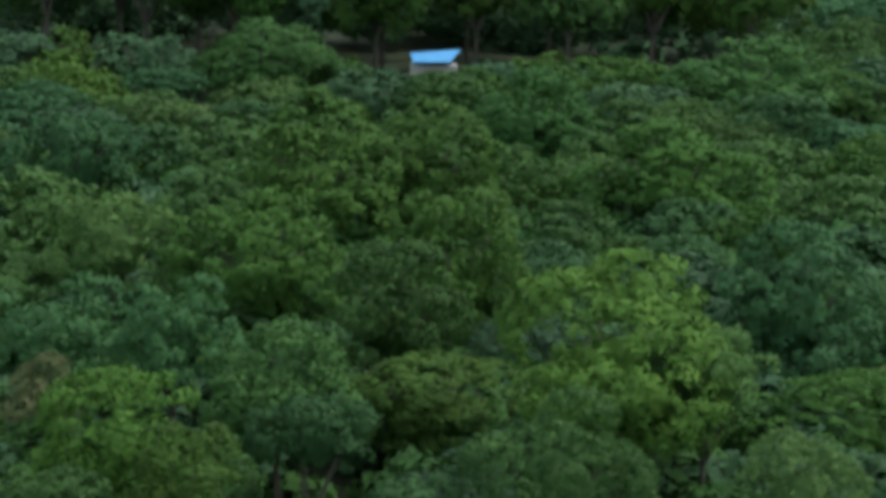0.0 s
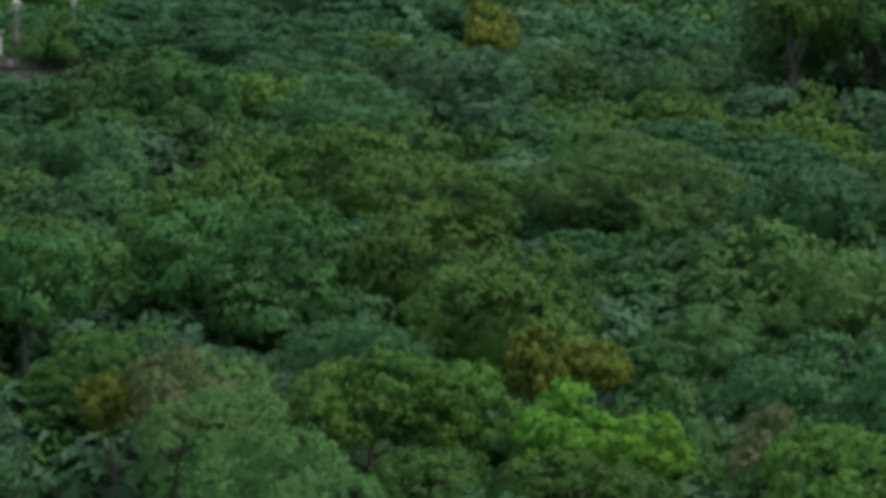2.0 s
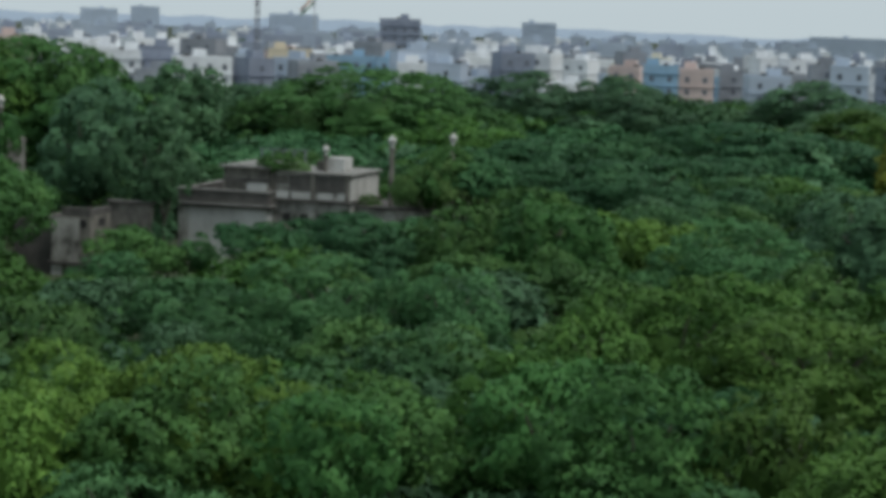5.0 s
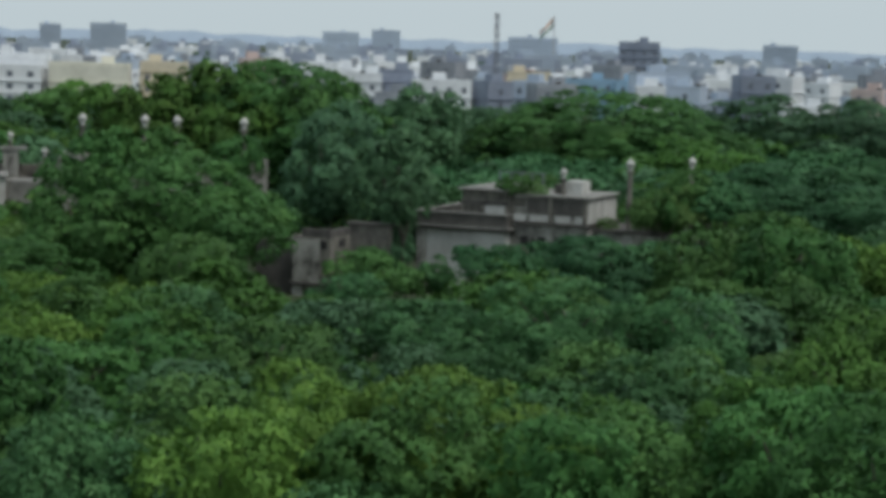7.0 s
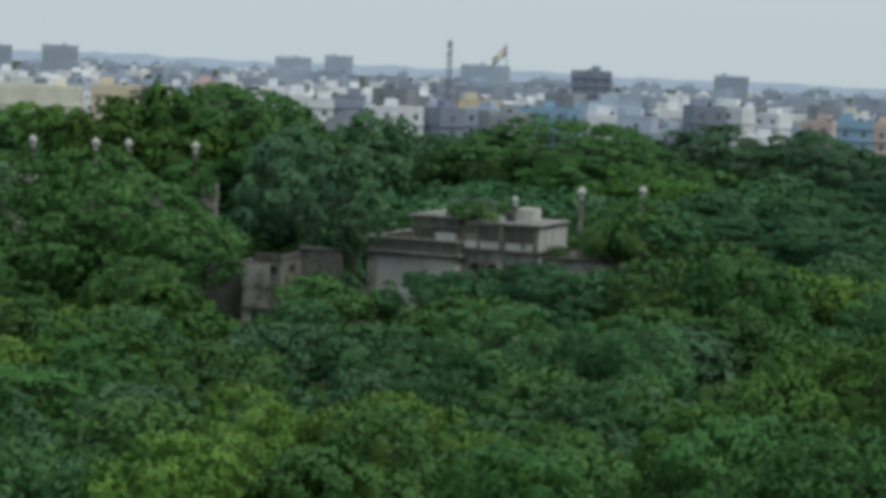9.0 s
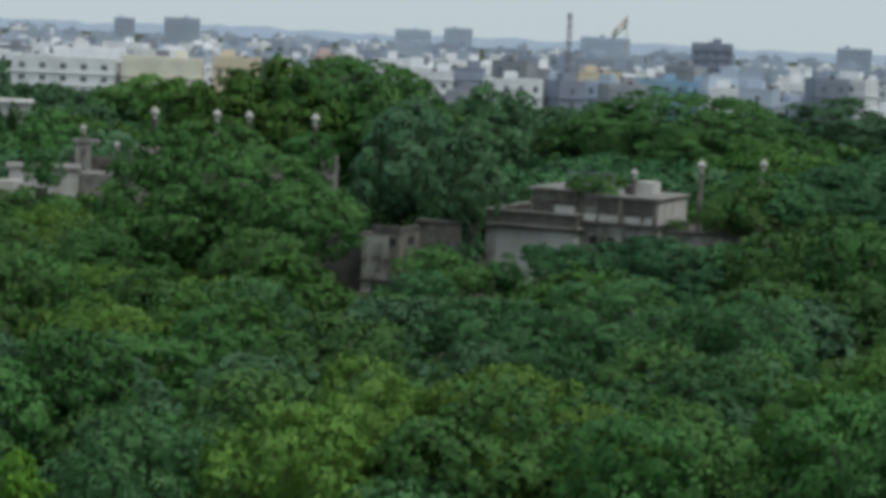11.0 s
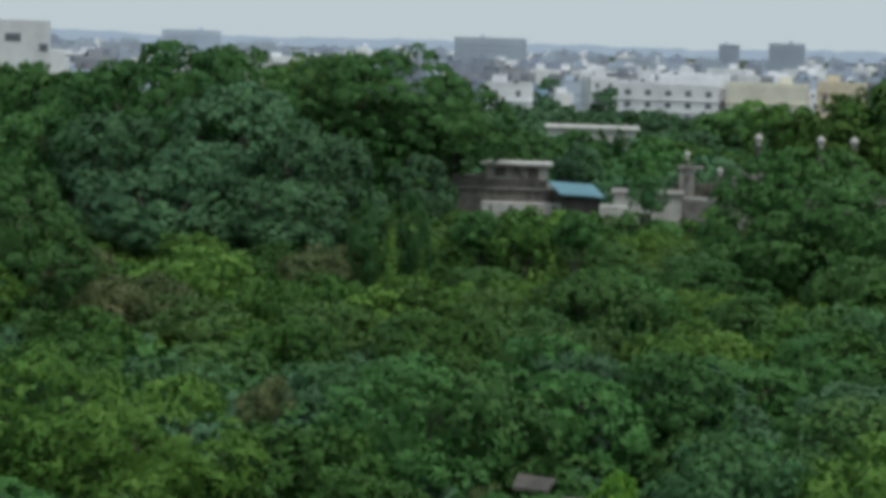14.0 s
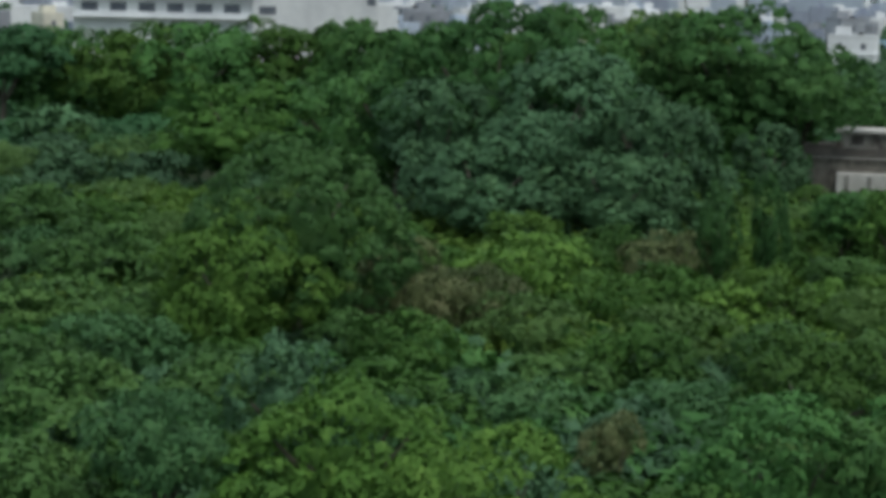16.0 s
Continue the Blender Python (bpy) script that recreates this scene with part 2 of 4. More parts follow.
FORM = {
    # boughs, bough radius, flatness, clump radius, slimness, spray
    "neem": (15, 0.38, 0.85, 1.0, 0.55, 0.8),
    "olive": (17, 0.35, 0.9, 1.0, 0.55, 0.8),
    "dark": (12, 0.42, 1.0, 1.15, 0.6, 0.7),
    "teal": (18, 0.33, 0.75, 0.9, 0.4, 1.0),
    "umbrella": (22, 0.30, 0.45, 1.0, 0.5, 0.6),
    "feather": (16, 0.36, 0.8, 0.8, 0.25, 1.5),
    "lime": (14, 0.36, 0.8, 1.1, 0.6, 0.7),
    "lime2": (16, 0.35, 0.85, 1.1, 0.5, 0.8),
    "brown": (14, 0.33, 0.7, 0.8, 0.25, 1.5),
    "gold": (15, 0.34, 0.75, 1.0, 0.5, 0.9),
    "column": (9, 0.5, 1.0, 1.0, 0.5, 0.7),
    "dome": (34, 0.36, 0.72, 0.8, 0.5, 0.6),
}


def crown_arrays(kind, seed, size, inner=150, low=-0.4):
    """Leaves of a crown one unit in radius, from z = -0.6 to about 1: boughs carry clumps, clumps carry leaves."""
    count, bough, flat, clump, slim, spray = FORM[kind]
    rng = np.random.default_rng(seed)
    wild = 0.1 if kind == "dome" else 0.23
    # boughs, spread evenly and then shaken
    i = np.arange(count)
    z = 1 - (i + 0.5) / count * (1 - low)
    az = i * 2.39996 + rng.uniform(0, 6.28)
    w = np.sqrt(np.maximum(0.0, 1 - z * z))
    d = unit(np.stack([w * np.cos(az), w * np.sin(az), z], 1) + rng.normal(size=(count, 3)) * wild)
    rb = bough * rng.uniform(1 - 2 * wild, 1.25, count)
    out = (0.98 - rb) * rng.uniform(1 - 1.6 * wild, 1.0 + 0.9 * wild, count)
    cb = d * out[:, None]
    # clumps over the outside of the boughs
    rc = clump * min(0.2, max(0.09, 3.6 * size))
    k = int(9.5 / rc ** 2)
    of = rng.choice(count, k, p=rb ** 2 / (rb ** 2).sum())
    e = unit(rng.normal(size=(k, 3)) + d[of] * 0.5 + np.array([0, 0, 0.25]))
    c = cb[of] + e * (rb[of] * rng.uniform(0.86, 1.06, k))[:, None]
    gap = np.linalg.norm(c[:, None] - cb[None], axis=2) / rb[None]
    gap[np.arange(k), of] = 9
    keep = (gap.min(1) > 0.9) & (c[:, 2] > low - 0.2)
    c, e = c[keep], e[keep]
    k = len(c)
    rcs = rc * rng.uniform(0.6, 1.35, k)
    # leaves over the clumps
    total = int(13.0 * (1 - low) / 1.4 / size ** 2)
    who = rng.choice(k, total, p=rcs ** 2 / (rcs ** 2).sum())
    f = unit(rng.normal(size=(total, 3)) * 0.9 + e[who] * 0.6 + np.array([0, 0, 0.75]))
    pos = c[who] + f * (rcs[who] * rng.uniform(0.7, 1.05, total))[:, None] * np.array([1, 1, 0.8])
    lie = unit(f + rng.normal(size=f.shape) * 0.35 * spray)
    soft = unit(0.85 * f + 0.3 * e[who] + np.array([0, 0, 0.1]) + rng.normal(size=f.shape) * 0.16 * spray)
    squash = np.array([1, 1, flat])
    q = leaves(rng, pos * squash, lie, size * 0.8 * (1 + 0.2 * spray), slim)
    # inner foliage that closes the crown
    di = unit(rng.normal(size=(inner, 3)))
    q2 = leaves(rng, di * squash * 0.4, di, 0.17, 0.8)
    return np.concatenate([q, q2]), np.concatenate([soft, di])


def trunk_mesh(seed):
    """A tapered trunk that forks into limbs, one unit high, one unit crown."""
    rng = random.Random(seed)
    bm = bmesh.new()

    def limb(p, q, r0, r1):
        p, q = Vector(p), Vector(q)
        z = (q - p).normalized()
        x = z.orthogonal().normalized()
        y = z.cross(x)
        ra = [bm.verts.new(p + (x * math.cos(i * 1.0472) + y * math.sin(i * 1.0472)) * r0) for i in range(6)]
        rb = [bm.verts.new(q + (x * math.cos(i * 1.0472) + y * math.sin(i * 1.0472)) * r1) for i in range(6)]
        for i in range(6):
            bm.faces.new((ra[i], ra[(i + 1) % 6], rb[(i + 1) % 6], rb[i]))

    top = (rng.uniform(-0.05, 0.05), rng.uniform(-0.05, 0.05), 0.42)
    limb((0, 0, 0), top, 0.055, 0.04)
    for i in range(5):
        a = i * 1.2566 + rng.uniform(-0.4, 0.4)
        r = rng.uniform(0.3, 0.5)
        mid_ = (top[0] + r * 0.5 * math.cos(a), top[1] + r * 0.5 * math.sin(a), 0.58)
        limb(top, mid_, 0.03, 0.022)
        limb(mid_, (r * 1.2 * math.cos(a), r * 1.2 * math.sin(a), rng.uniform(0.68, 0.85)), 0.022, 0.008)
    me = bpy.data.meshes.new("trunk")
    bm.to_mesh(me)
    bm.free()
    me.materials.append(M["bark"])
    return me


TRUNKS = [trunk_mesh(i) for i in range(4)]
CROWNS = {}
TREE_WORDS = {
    "neem": "broad mid-green tree with a clumpy rounded crown", "olive": "olive-green tree with a dense lumpy crown",
    "dark": "tall dark green tree with deep shade between boughs", "teal": "bluish-green tree with loose feathery sprays",
    "umbrella": "dark green tree with a flat layered crown", "feather": "pale green tree with fine drooping foliage",
    "lime": "fresh lime-green bushy tree", "lime2": "yellow-green tree with a bright clumpy crown",
    "brown": "half-dry brownish shrub with thin twiggy foliage", "gold": "tree covered in yellow-orange blossom",
    "dome": "smooth dome-shaped tree with fine even green foliage",
    "column": "narrow column-shaped dark evergreen tree"}
SIZES = (0.10, 0.072, 0.054, 0.04, 0.03, 0.022)
tree_count = 0
PLACED = []


def crown_of(kind, dist, r, which):
    """The shared crown mesh whose leaves come nearest to the size that the tree needs."""
    want = (0.0019 if dist < 120 else 0.0015) * dist / r
    size = min(SIZES, key=lambda q: abs(math.log(q / want)))
    key = (kind, size, which % 2)
    if key not in CROWNS:
        CROWNS[key] = leaf_mesh("crown", crown_arrays(kind, 11 * len(CROWNS) + 5, size), LEAF[kind])
    return CROWNS[key]


def tree(kind, x, y, h, r):
    """One tree: top at height h, crown radius r."""
    global tree_count
    tree_count += 1
    rng = random.Random(tree_count * 7 + 3)
    dist = math.hypot(x, y)
    root = new("tree")
    root.matrix_basis = pose(x, y, 0, 0, 0, rng.uniform(0, 360))
    tall = 1.0 if kind != "column" else 2.6
    flat = FORM[kind][2]
    zr = min((1.1 if kind == "umbrella" else 1.25) * r, 0.5 * h / flat)
    if kind == "column":
        zr = r * tall
    top = 1.02 * flat * 0.95 + 0.06
    shared("trunk", TRUNKS[tree_count % 4], root, Matrix.Diagonal((min(r, 9), min(r, 9), h * 0.95, 1)))
    shared("crown", crown_of(kind, dist, r, tree_count), root, Matrix.Translation((0, 0, h - zr * top)) @ Matrix.Diagonal((r * rng.uniform(0.9, 1.18), r * rng.uniform(0.86, 1.1), zr, 1)))
    tagged(root, TREE_WORDS[kind], "tree", "trees of the wood")
    PLACED.append((x, y, r, h))
    return root


tree('neem', -19.6, 241.0, 21.0, 12.6)
tree('olive', -29.6, 234.1, 19.5, 7.5)
tree('olive', -24.5, 235.7, 20.2, 7.5)
tree('neem', -13.6, 234.6, 19.0, 5.6)
tree('olive', -35.4, 236.4, 17.3, 5.0)
tree('dark', -4.2, 207.0, 13.8, 5.4)
tree('dark', -10.7, 215.7, 15.6, 6.3)
tree('neem', -20.8, 176.8, 13.5, 8.0)
tree('neem', -27.5, 169.8, 11.9, 6.3)
tree('neem', -17.2, 195.2, 9.2, 3.9)
tree('neem', -18.2, 159.0, 8.4, 4.0)
tree('olive', -33.0, 237.7, 14.5, 5.7)
tree('neem', -34.6, 213.2, 12.7, 4.5)
tree('neem', -24.5, 239.7, 16.0, 8.2)
tree('neem', -28.2, 217.2, 13.2, 3.5)
tree('neem', -20.6, 219.0, 12.9, 3.5)
tree('neem', -32.6, 216.6, 13.2, 2.9)
tree('dome', 25.9, 329.0, 16.4, 17.4)
tree('dome', 14.9, 326.6, 12.6, 10.3)
tree('dome', 36.7, 326.2, 12.8, 11.3)
tree('dark', 10.8, 339.8, 12.7, 9.8)
tree('umbrella', 10.9, 167.6, 8.7, 7.5)
tree('umbrella', 5.6, 163.9, 7.2, 3.5)
tree('neem', -5.8, 181.9, 5.1, 3.6)
tree('feather', 21.1, 192.9, 10.5, 2.8)
tree('umbrella', 25.3, 194.4, 10.8, 3.6)
tree('teal', -6.8, 171.9, 4.2, 3.2)
tree('dark', -4.0, 197.0, 5.5, 2.1)
tree('teal', 0.2, 187.0, 3.9, 2.1)
tree('neem', -2.5, 186.0, 3.3, 2.2)
tree('umbrella', 3.1, 184.0, 5.7, 2.2)
tree('neem', 26.9, 157.7, 10.6, 5.1)
tree('neem', 20.1, 162.8, 9.5, 3.5)
tree('umbrella', 35.2, 237.4, 11.4, 10.7)
tree('umbrella', 45.7, 230.5, 11.8, 6.2)
tree('teal', 8.3, 135.7, 8.2, 6.1)
tree('teal', 15.5, 133.1, 8.4, 4.6)
tree('teal', 0.4, 138.0, 6.6, 4.4)
tree('neem', -9.0, 117.7, 7.7, 4.3)
tree('lime2', -5.0, 91.9, 8.6, 4.6)
tree('lime2', 0.4, 90.0, 9.2, 4.7)
tree('lime2', -8.3, 85.6, 8.0, 3.4)
tree('lime2', 4.6, 87.9, 7.5, 3.0)
tree('olive', 21.1, 110.0, 9.0, 4.1)
tree('olive', 14.9, 98.9, 8.0, 3.4)
tree('neem', -20.0, 116.3, 6.4, 4.7)
tree('neem', -15.6, 121.0, 6.9, 4.2)
tree('neem', 8.3, 89.6, 7.8, 2.8)
tree('teal', -14.8, 82.7, 7.8, 2.9)
tree('neem', -30.5, 162.2, 6.7, 5.6)
tree('dome', -91.2, 193.6, 22.0, 11.6)
tree('neem', -101.7, 207.4, 19.9, 6.7)
tree('olive', -94.1, 233.8, 19.9, 6.6)
tree('olive', -96.5, 216.4, 21.5, 6.9)
tree('dome', -85.1, 224.4, 21.3, 6.6)
tree('neem', -90.1, 209.4, 20.8, 7.8)
tree('neem', -102.7, 201.3, 19.3, 7.1)
tree('neem', -101.0, 193.2, 16.8, 6.9)
tree('dark', -91.2, 183.6, 16.6, 7.6)
tree('dark', -81.2, 185.0, 18.4, 8.6)
tree('dark', -71.9, 184.5, 15.6, 6.8)
tree('dark', -83.0, 176.5, 11.2, 7.7)
tree('dark', -72.4, 177.8, 11.1, 7.6)
tree('neem', -83.8, 199.1, 17.5, 5.1)
tree('olive', -92.8, 245.0, 21.4, 7.6)
tree('dome', -78.6, 226.8, 22.3, 10.6)
tree('dome', -71.3, 225.0, 19.4, 6.4)
tree('neem', -78.8, 224.6, 13.6, 8.8)
tree('neem', -79.8, 236.9, 15.8, 7.2)
tree('olive', -62.9, 203.5, 6.0, 3.4)
tree('neem', -58.3, 203.8, 6.0, 3.3)
tree('lime2', -54.0, 205.0, 6.3, 3.3)
tree('olive', -50.0, 207.0, 6.2, 3.4)
tree('olive', -55.1, 200.6, 6.3, 2.7)
tree('neem', -46.4, 205.8, 6.7, 2.8)
tree('neem', -43.9, 207.4, 6.2, 3.3)
tree('olive', -39.2, 208.4, 6.7, 3.3)
tree('dark', -69.8, 209.7, 11.1, 4.1)
tree('dome', -70.6, 123.2, 14.8, 7.0)
tree('lime2', -71.3, 117.4, 10.8, 4.7)
tree('dark', -55.5, 95.9, 8.0, 2.6)
tree('brown', -67.2, 131.3, 7.8, 4.7)
tree('brown', -64.8, 135.3, 7.0, 3.6)
tree('lime2', -64.7, 143.8, 7.5, 5.0)
tree('brown', -59.5, 155.6, 7.5, 3.9)
tree('lime2', -45.9, 84.3, 9.0, 5.1)
tree('lime2', -38.1, 81.4, 8.5, 4.0)
tree('brown', -39.2, 95.4, 6.6, 1.7)
tree('olive', -34.7, 108.8, 8.0, 4.8)
tree('neem', -30.9, 92.9, 8.0, 4.1)
tree('neem', -26.2, 100.1, 8.5, 4.6)
tree('teal', -51.7, 80.8, 9.0, 3.0)
tree('teal', -37.6, 60.9, 9.5, 3.4)
tree('column', -55.2, 154.4, 10.4, 1.5)
tree('column', -52.4, 156.4, 10.9, 1.6)
tree('neem', -33.4, 139.0, 8.0, 4.1)
tree('neem', -82.5, 324.7, 9.6, 5.3)
tree('olive', -168.7, 245.7, 17.7, 7.8)
tree('neem', -177.1, 244.6, 17.2, 7.9)
tree('umbrella', -181.2, 236.6, 17.0, 8.6)
tree('neem', -161.6, 252.7, 18.1, 9.5)
tree('olive', -155.1, 262.6, 18.5, 8.8)
tree('neem', -143.8, 263.3, 19.0, 7.9)
tree('neem', -50.6, 168.6, 9.4, 2.3)
tree('olive', -46.6, 167.7, 9.5, 2.3)
tree('neem', -42.9, 169.7, 9.6, 2.1)
tree('dark', -87.9, 323.3, 8.6, 5.3)
tree('column', -76.5, 329.2, 9.9, 1.1)
tree('column', -79.2, 328.6, 9.6, 1.2)
tree('neem', -70.1, 324.5, 9.7, 5.2)
tree('dark', -65.6, 331.6, 10.9, 5.3)
tree('teal', -46.2, 212.0, 9.9, 2.3)
tree('neem', -167.0, 261.2, 16.6, 12.2)
tree('olive', -156.3, 267.7, 17.7, 10.6)
tree('neem', -143.1, 263.6, 17.5, 7.1)
tree('olive', -125.7, 204.5, 13.7, 9.5)
tree('neem', -114.2, 205.4, 14.1, 7.4)
tree('neem', -32.5, 141.2, 8.0, 4.6)
tree('olive', -50.7, 170.8, 8.0, 4.7)
tree('neem', -21.2, 105.1, 8.0, 3.1)
tree('neem', -27.9, 94.4, 8.0, 3.4)
tree('neem', -27.3, 106.6, 4.0, 3.2)
tree('lime', -18.1, 79.6, 6.5, 1.3)
tree('teal', -13.2, 84.5, 7.0, 2.0)
tree('neem', -70.6, 281.3, 9.5, 5.3)
tree('lime2', 45.0, 40.1, 10.5, 4.3)
tree('feather', 46.6, 37.4, 9.0, 2.4)
tree('olive', 62.3, 85.8, 10.0, 5.5)
tree('olive', 70.3, 85.6, 10.0, 4.7)
tree('olive', 46.4, 66.7, 9.5, 4.6)
tree('olive', 54.0, 61.3, 9.5, 3.9)
tree('neem', 46.0, 55.5, 8.5, 3.0)
tree('teal', 33.9, 53.3, 9.0, 2.9)
tree('neem', 34.8, 46.9, 8.0, 2.8)
tree('lime2', 23.7, 39.1, 9.5, 2.5)
tree('neem', 18.1, 32.1, 9.0, 2.3)
tree('olive', 23.9, 35.2, 8.5, 1.9)
tree('teal', 31.2, 39.4, 8.0, 1.9)
tree('feather', 37.2, 34.3, 8.0, 3.0)
tree('teal', 61.9, 48.1, 9.5, 4.2)
tree('feather', 39.6, 26.1, 8.5, 2.1)
tree('teal', 54.0, 99.4, 9.5, 4.4)
tree('feather', 41.9, 72.4, 9.0, 2.9)
tree('neem', 96.5, 107.1, 9.0, 5.5)
tree('neem', 127.9, 115.9, 10.0, 7.4)
tree('neem', 98.8, 147.3, 10.0, 7.7)
tree('olive', 84.9, 79.6, 9.0, 5.9)
tree('lime', 20.7, 53.0, 7.5, 2.1)
tree('lime2', 16.7, 60.6, 7.5, 2.3)
tree('lime2', 14.1, 60.5, 7.0, 1.9)
tree('lime2', 19.1, 60.3, 7.0, 2.1)
tree('lime', 22.7, 51.1, 7.0, 1.5)
tree('gold', 23.1, 62.4, 7.5, 1.8)
tree('gold', 24.9, 60.9, 7.5, 1.3)
tree('feather', 8.2, 53.8, 8.0, 2.6)
tree('teal', 16.8, 64.7, 8.0, 2.4)
tree('gold', 63.3, 187.6, 13.3, 3.1)
tree('feather', 48.7, 114.6, 9.5, 7.4)
tree('olive', 32.6, 108.1, 9.0, 6.8)
tree('neem', 18.3, 84.9, 9.0, 4.1)
tree('olive', 25.1, 73.6, 9.0, 4.5)
tree('brown', 7.9, 58.3, 8.0, 2.4)
tree('feather', 9.3, 48.0, 8.0, 3.1)
tree('brown', 26.4, 49.0, 7.5, 1.7)
tree('olive', 25.5, 114.0, 9.5, 5.3)
tree('neem', 15.1, 90.8, 9.0, 3.7)
tree('neem', -0.7, 87.2, 9.0, 3.8)
tree('neem', 5.1, 81.9, 9.0, 2.8)
tree('gold', 5.8, 60.3, 7.0, 1.4)
tree('feather', 9.6, 60.6, 7.5, 2.9)
tree('neem', 27.5, 174.3, 9.5, 6.1)
tree('teal', 40.4, 159.5, 9.0, 7.2)
tree('dark', 53.0, 164.7, 11.7, 6.0)
tree('umbrella', 43.2, 214.0, 10.8, 13.6)
tree('olive', 23.4, 83.2, 9.0, 3.5)
tree('olive', 26.6, 76.4, 9.0, 3.9)
tree('feather', 46.6, 115.0, 9.5, 5.6)
tree('dark', 59.2, 395.6, 14.3, 11.6)
tree('dark', 77.3, 392.5, 13.7, 10.5)
tree('olive', 36.2, 297.8, 10.9, 8.7)
tree('dark', 73.4, 358.4, 13.6, 13.6)
tree('umbrella', 72.0, 276.6, 12.5, 15.3)
tree('olive', 98.4, 310.5, 12.1, 12.2)
tree('dark', 118.0, 409.1, 13.8, 13.6)
tree('dark', -3.2, 326.1, 15.5, 7.8)
tree('dark', 125.8, 382.9, 11.6, 22.1)
tree('olive', 81.3, 302.4, 9.5, 13.0)

tree('dark', -59.6, 235.6, 11.6, 2.9)
tree('neem', -63.1, 293.3, 8.9, 6)
tree('olive', -63.5, 323.8, 8.3, 7)
tree('lime2', -78.9, 463.3, 11.9, 9)
tree('neem', -76.5, 423.1, 11.4, 7)
tree('neem', -88.7, 317.9, 9.2, 6)
tree('neem', 112.6, 141.9, 5.0, 2.6)
tree('olive', 116.4, 140.2, 4.9, 2.3)
tree('dark', -3.1, 195.5, 10.5, 2.4)
tree('neem', 23.5, 202.6, 11.5, 2.6)
tree('feather', 20.3, 197.0, 9.9, 1.9)
tree('neem', -5.7, 186.9, 4.8, 1.9)
tree('umbrella', 26.6, 212.3, 10.6, 3.0)
tree('olive', -52.3, 140.6, 6.0, 2.4)
tree('lime2', -48.8, 138.7, 5.8, 2.3)
tree('olive', -46.8, 141.5, 6.0, 2.4)
tree('lime2', -44.7, 144.2, 5.8, 2.3)
tree('neem', 23.0, 194.6, 12.0, 2.2)
tree('feather', 18.2, 190.6, 9.3, 1.5)
tree('neem', 20.5, 191.9, 9.9, 1.8)

# a tall grove with bare trunks and deep shade, behind the blue roof
grove = random.Random(17)
joined = {}
for ring_ in range(7):
    for j in range(9):
        a_ = radians(27 + 2.25 * j + grove.uniform(-0.6, 0.6))
        d_ = 216 + 12 * ring_ + grove.uniform(-3, 3)
        x, y = -6.4 + d_ * math.sin(a_), -15.8 + d_ * math.cos(a_)
        h, r = grove.uniform(16.5, 18.5) - 0.9 * ring_, grove.uniform(4.6, 6.2)
        if ring_ < 2:
            tree(grove.choice(["dark", "neem", "olive"]), x, y, h + 0.8, r)
        else:
            joined.setdefault("dark", []).append((x, y, h - 2, r))
for j in range(15):
    a_ = 26 + 1.4 * j
    if not 35.4 < a_ < 38.6:
        d_ = 196 + grove.uniform(0, 9)
        x, y = -6.4 + d_ * math.sin(radians(a_)), -15.8 + d_ * math.cos(radians(a_))
        tree(grove.choice(["neem", "olive", "dark"]), x, y, grove.uniform(7.0, 8.0) if a_ < 34 else grove.uniform(6.2, 7.0), grove.uniform(2.8, 4.2))

# the wood between the trees above
CLEAR = [(-24.5, 90, 3.2), (5, 203, 15), (-9, 193, 8), (-63, 232, 6.5), (-50, 232, 6.5), (116, 148, 5)]
fill = random.Random(5)
KINDS = ["neem", "neem", "olive", "neem", "teal", "dark", "olive", "feather", "umbrella", "lime2"]


def crowded(x, y, r):
    for px, py, pr, ph in PLACED:
        if (px - x) ** 2 + (py - y) ** 2 < (0.72 * (pr + r)) ** 2:
            return True
    return any((cx - x) ** 2 + (cy - y) ** 2 < (cr + r) ** 2 for cx, cy, cr in CLEAR)


for i in range(6200):
    az = fill.uniform(-68, 42)
    dist = math.sqrt(fill.uniform(40 ** 2, 262 ** 2))
    if az > -12 and dist < 56 or az < -54 and dist > 105 or -47 < az < -26 and dist > 184:
        continue
    x, y = -dist * math.sin(radians(az)), dist * math.cos(radians(az))
    r = fill.uniform(3.0, 4.9) if dist < 130 else fill.uniform(3.6, 6.2)
    if crowded(x, y, r):
        continue
    patch = noise.noise((x * 0.02, y * 0.02, 3))
    kind = KINDS[int((patch * 0.9 + 0.5) * 9 + fill.uniform(-2, 2)) % 10]
    h = fill.uniform(4.4, 6.9) + (1.2 if dist > 130 else 0)
    if -1.5 < az < 5.5 and 110 < dist < 200:      # low scrub before the palace
        h = min(h, 23 - dist * 0.119)
        r = min(r, h * 0.7)
    if 8 < az < 34 and 122 < dist < 222:          # rough low scrub below the compound
        r = fill.uniform(2.4, 4.0)
        h = fill.uniform(5.0, 7.0)
        kind = fill.choice(["olive", "neem", "lime2", "lime2", "feather"])
    if 10 < az < 18.5 and dist > 150:
        h = min(h, 23 - dist * 0.0835)
    if -41.5 < az < -36 and 100 < dist < 188:     # the gap that shows the blue roof
        h = min(h, 24.7 - (dist + 17) * 0.1) if dist < 150 else 24.7 - (dist + 17) * 0.0955
    if 13 < az < 17.5 and dist < 92:              # the gap that shows the broken slab
        h = min(h, 23 - dist * 0.232)
        r = min(r, 3.0)
    if h < 2.4:
        continue
    if dist < 88:
        tree(kind, x, y, h, r)
    else:
        PLACED.append((x, y, r, h))
        joined.setdefault(kind, []).append((x, y, h, r))


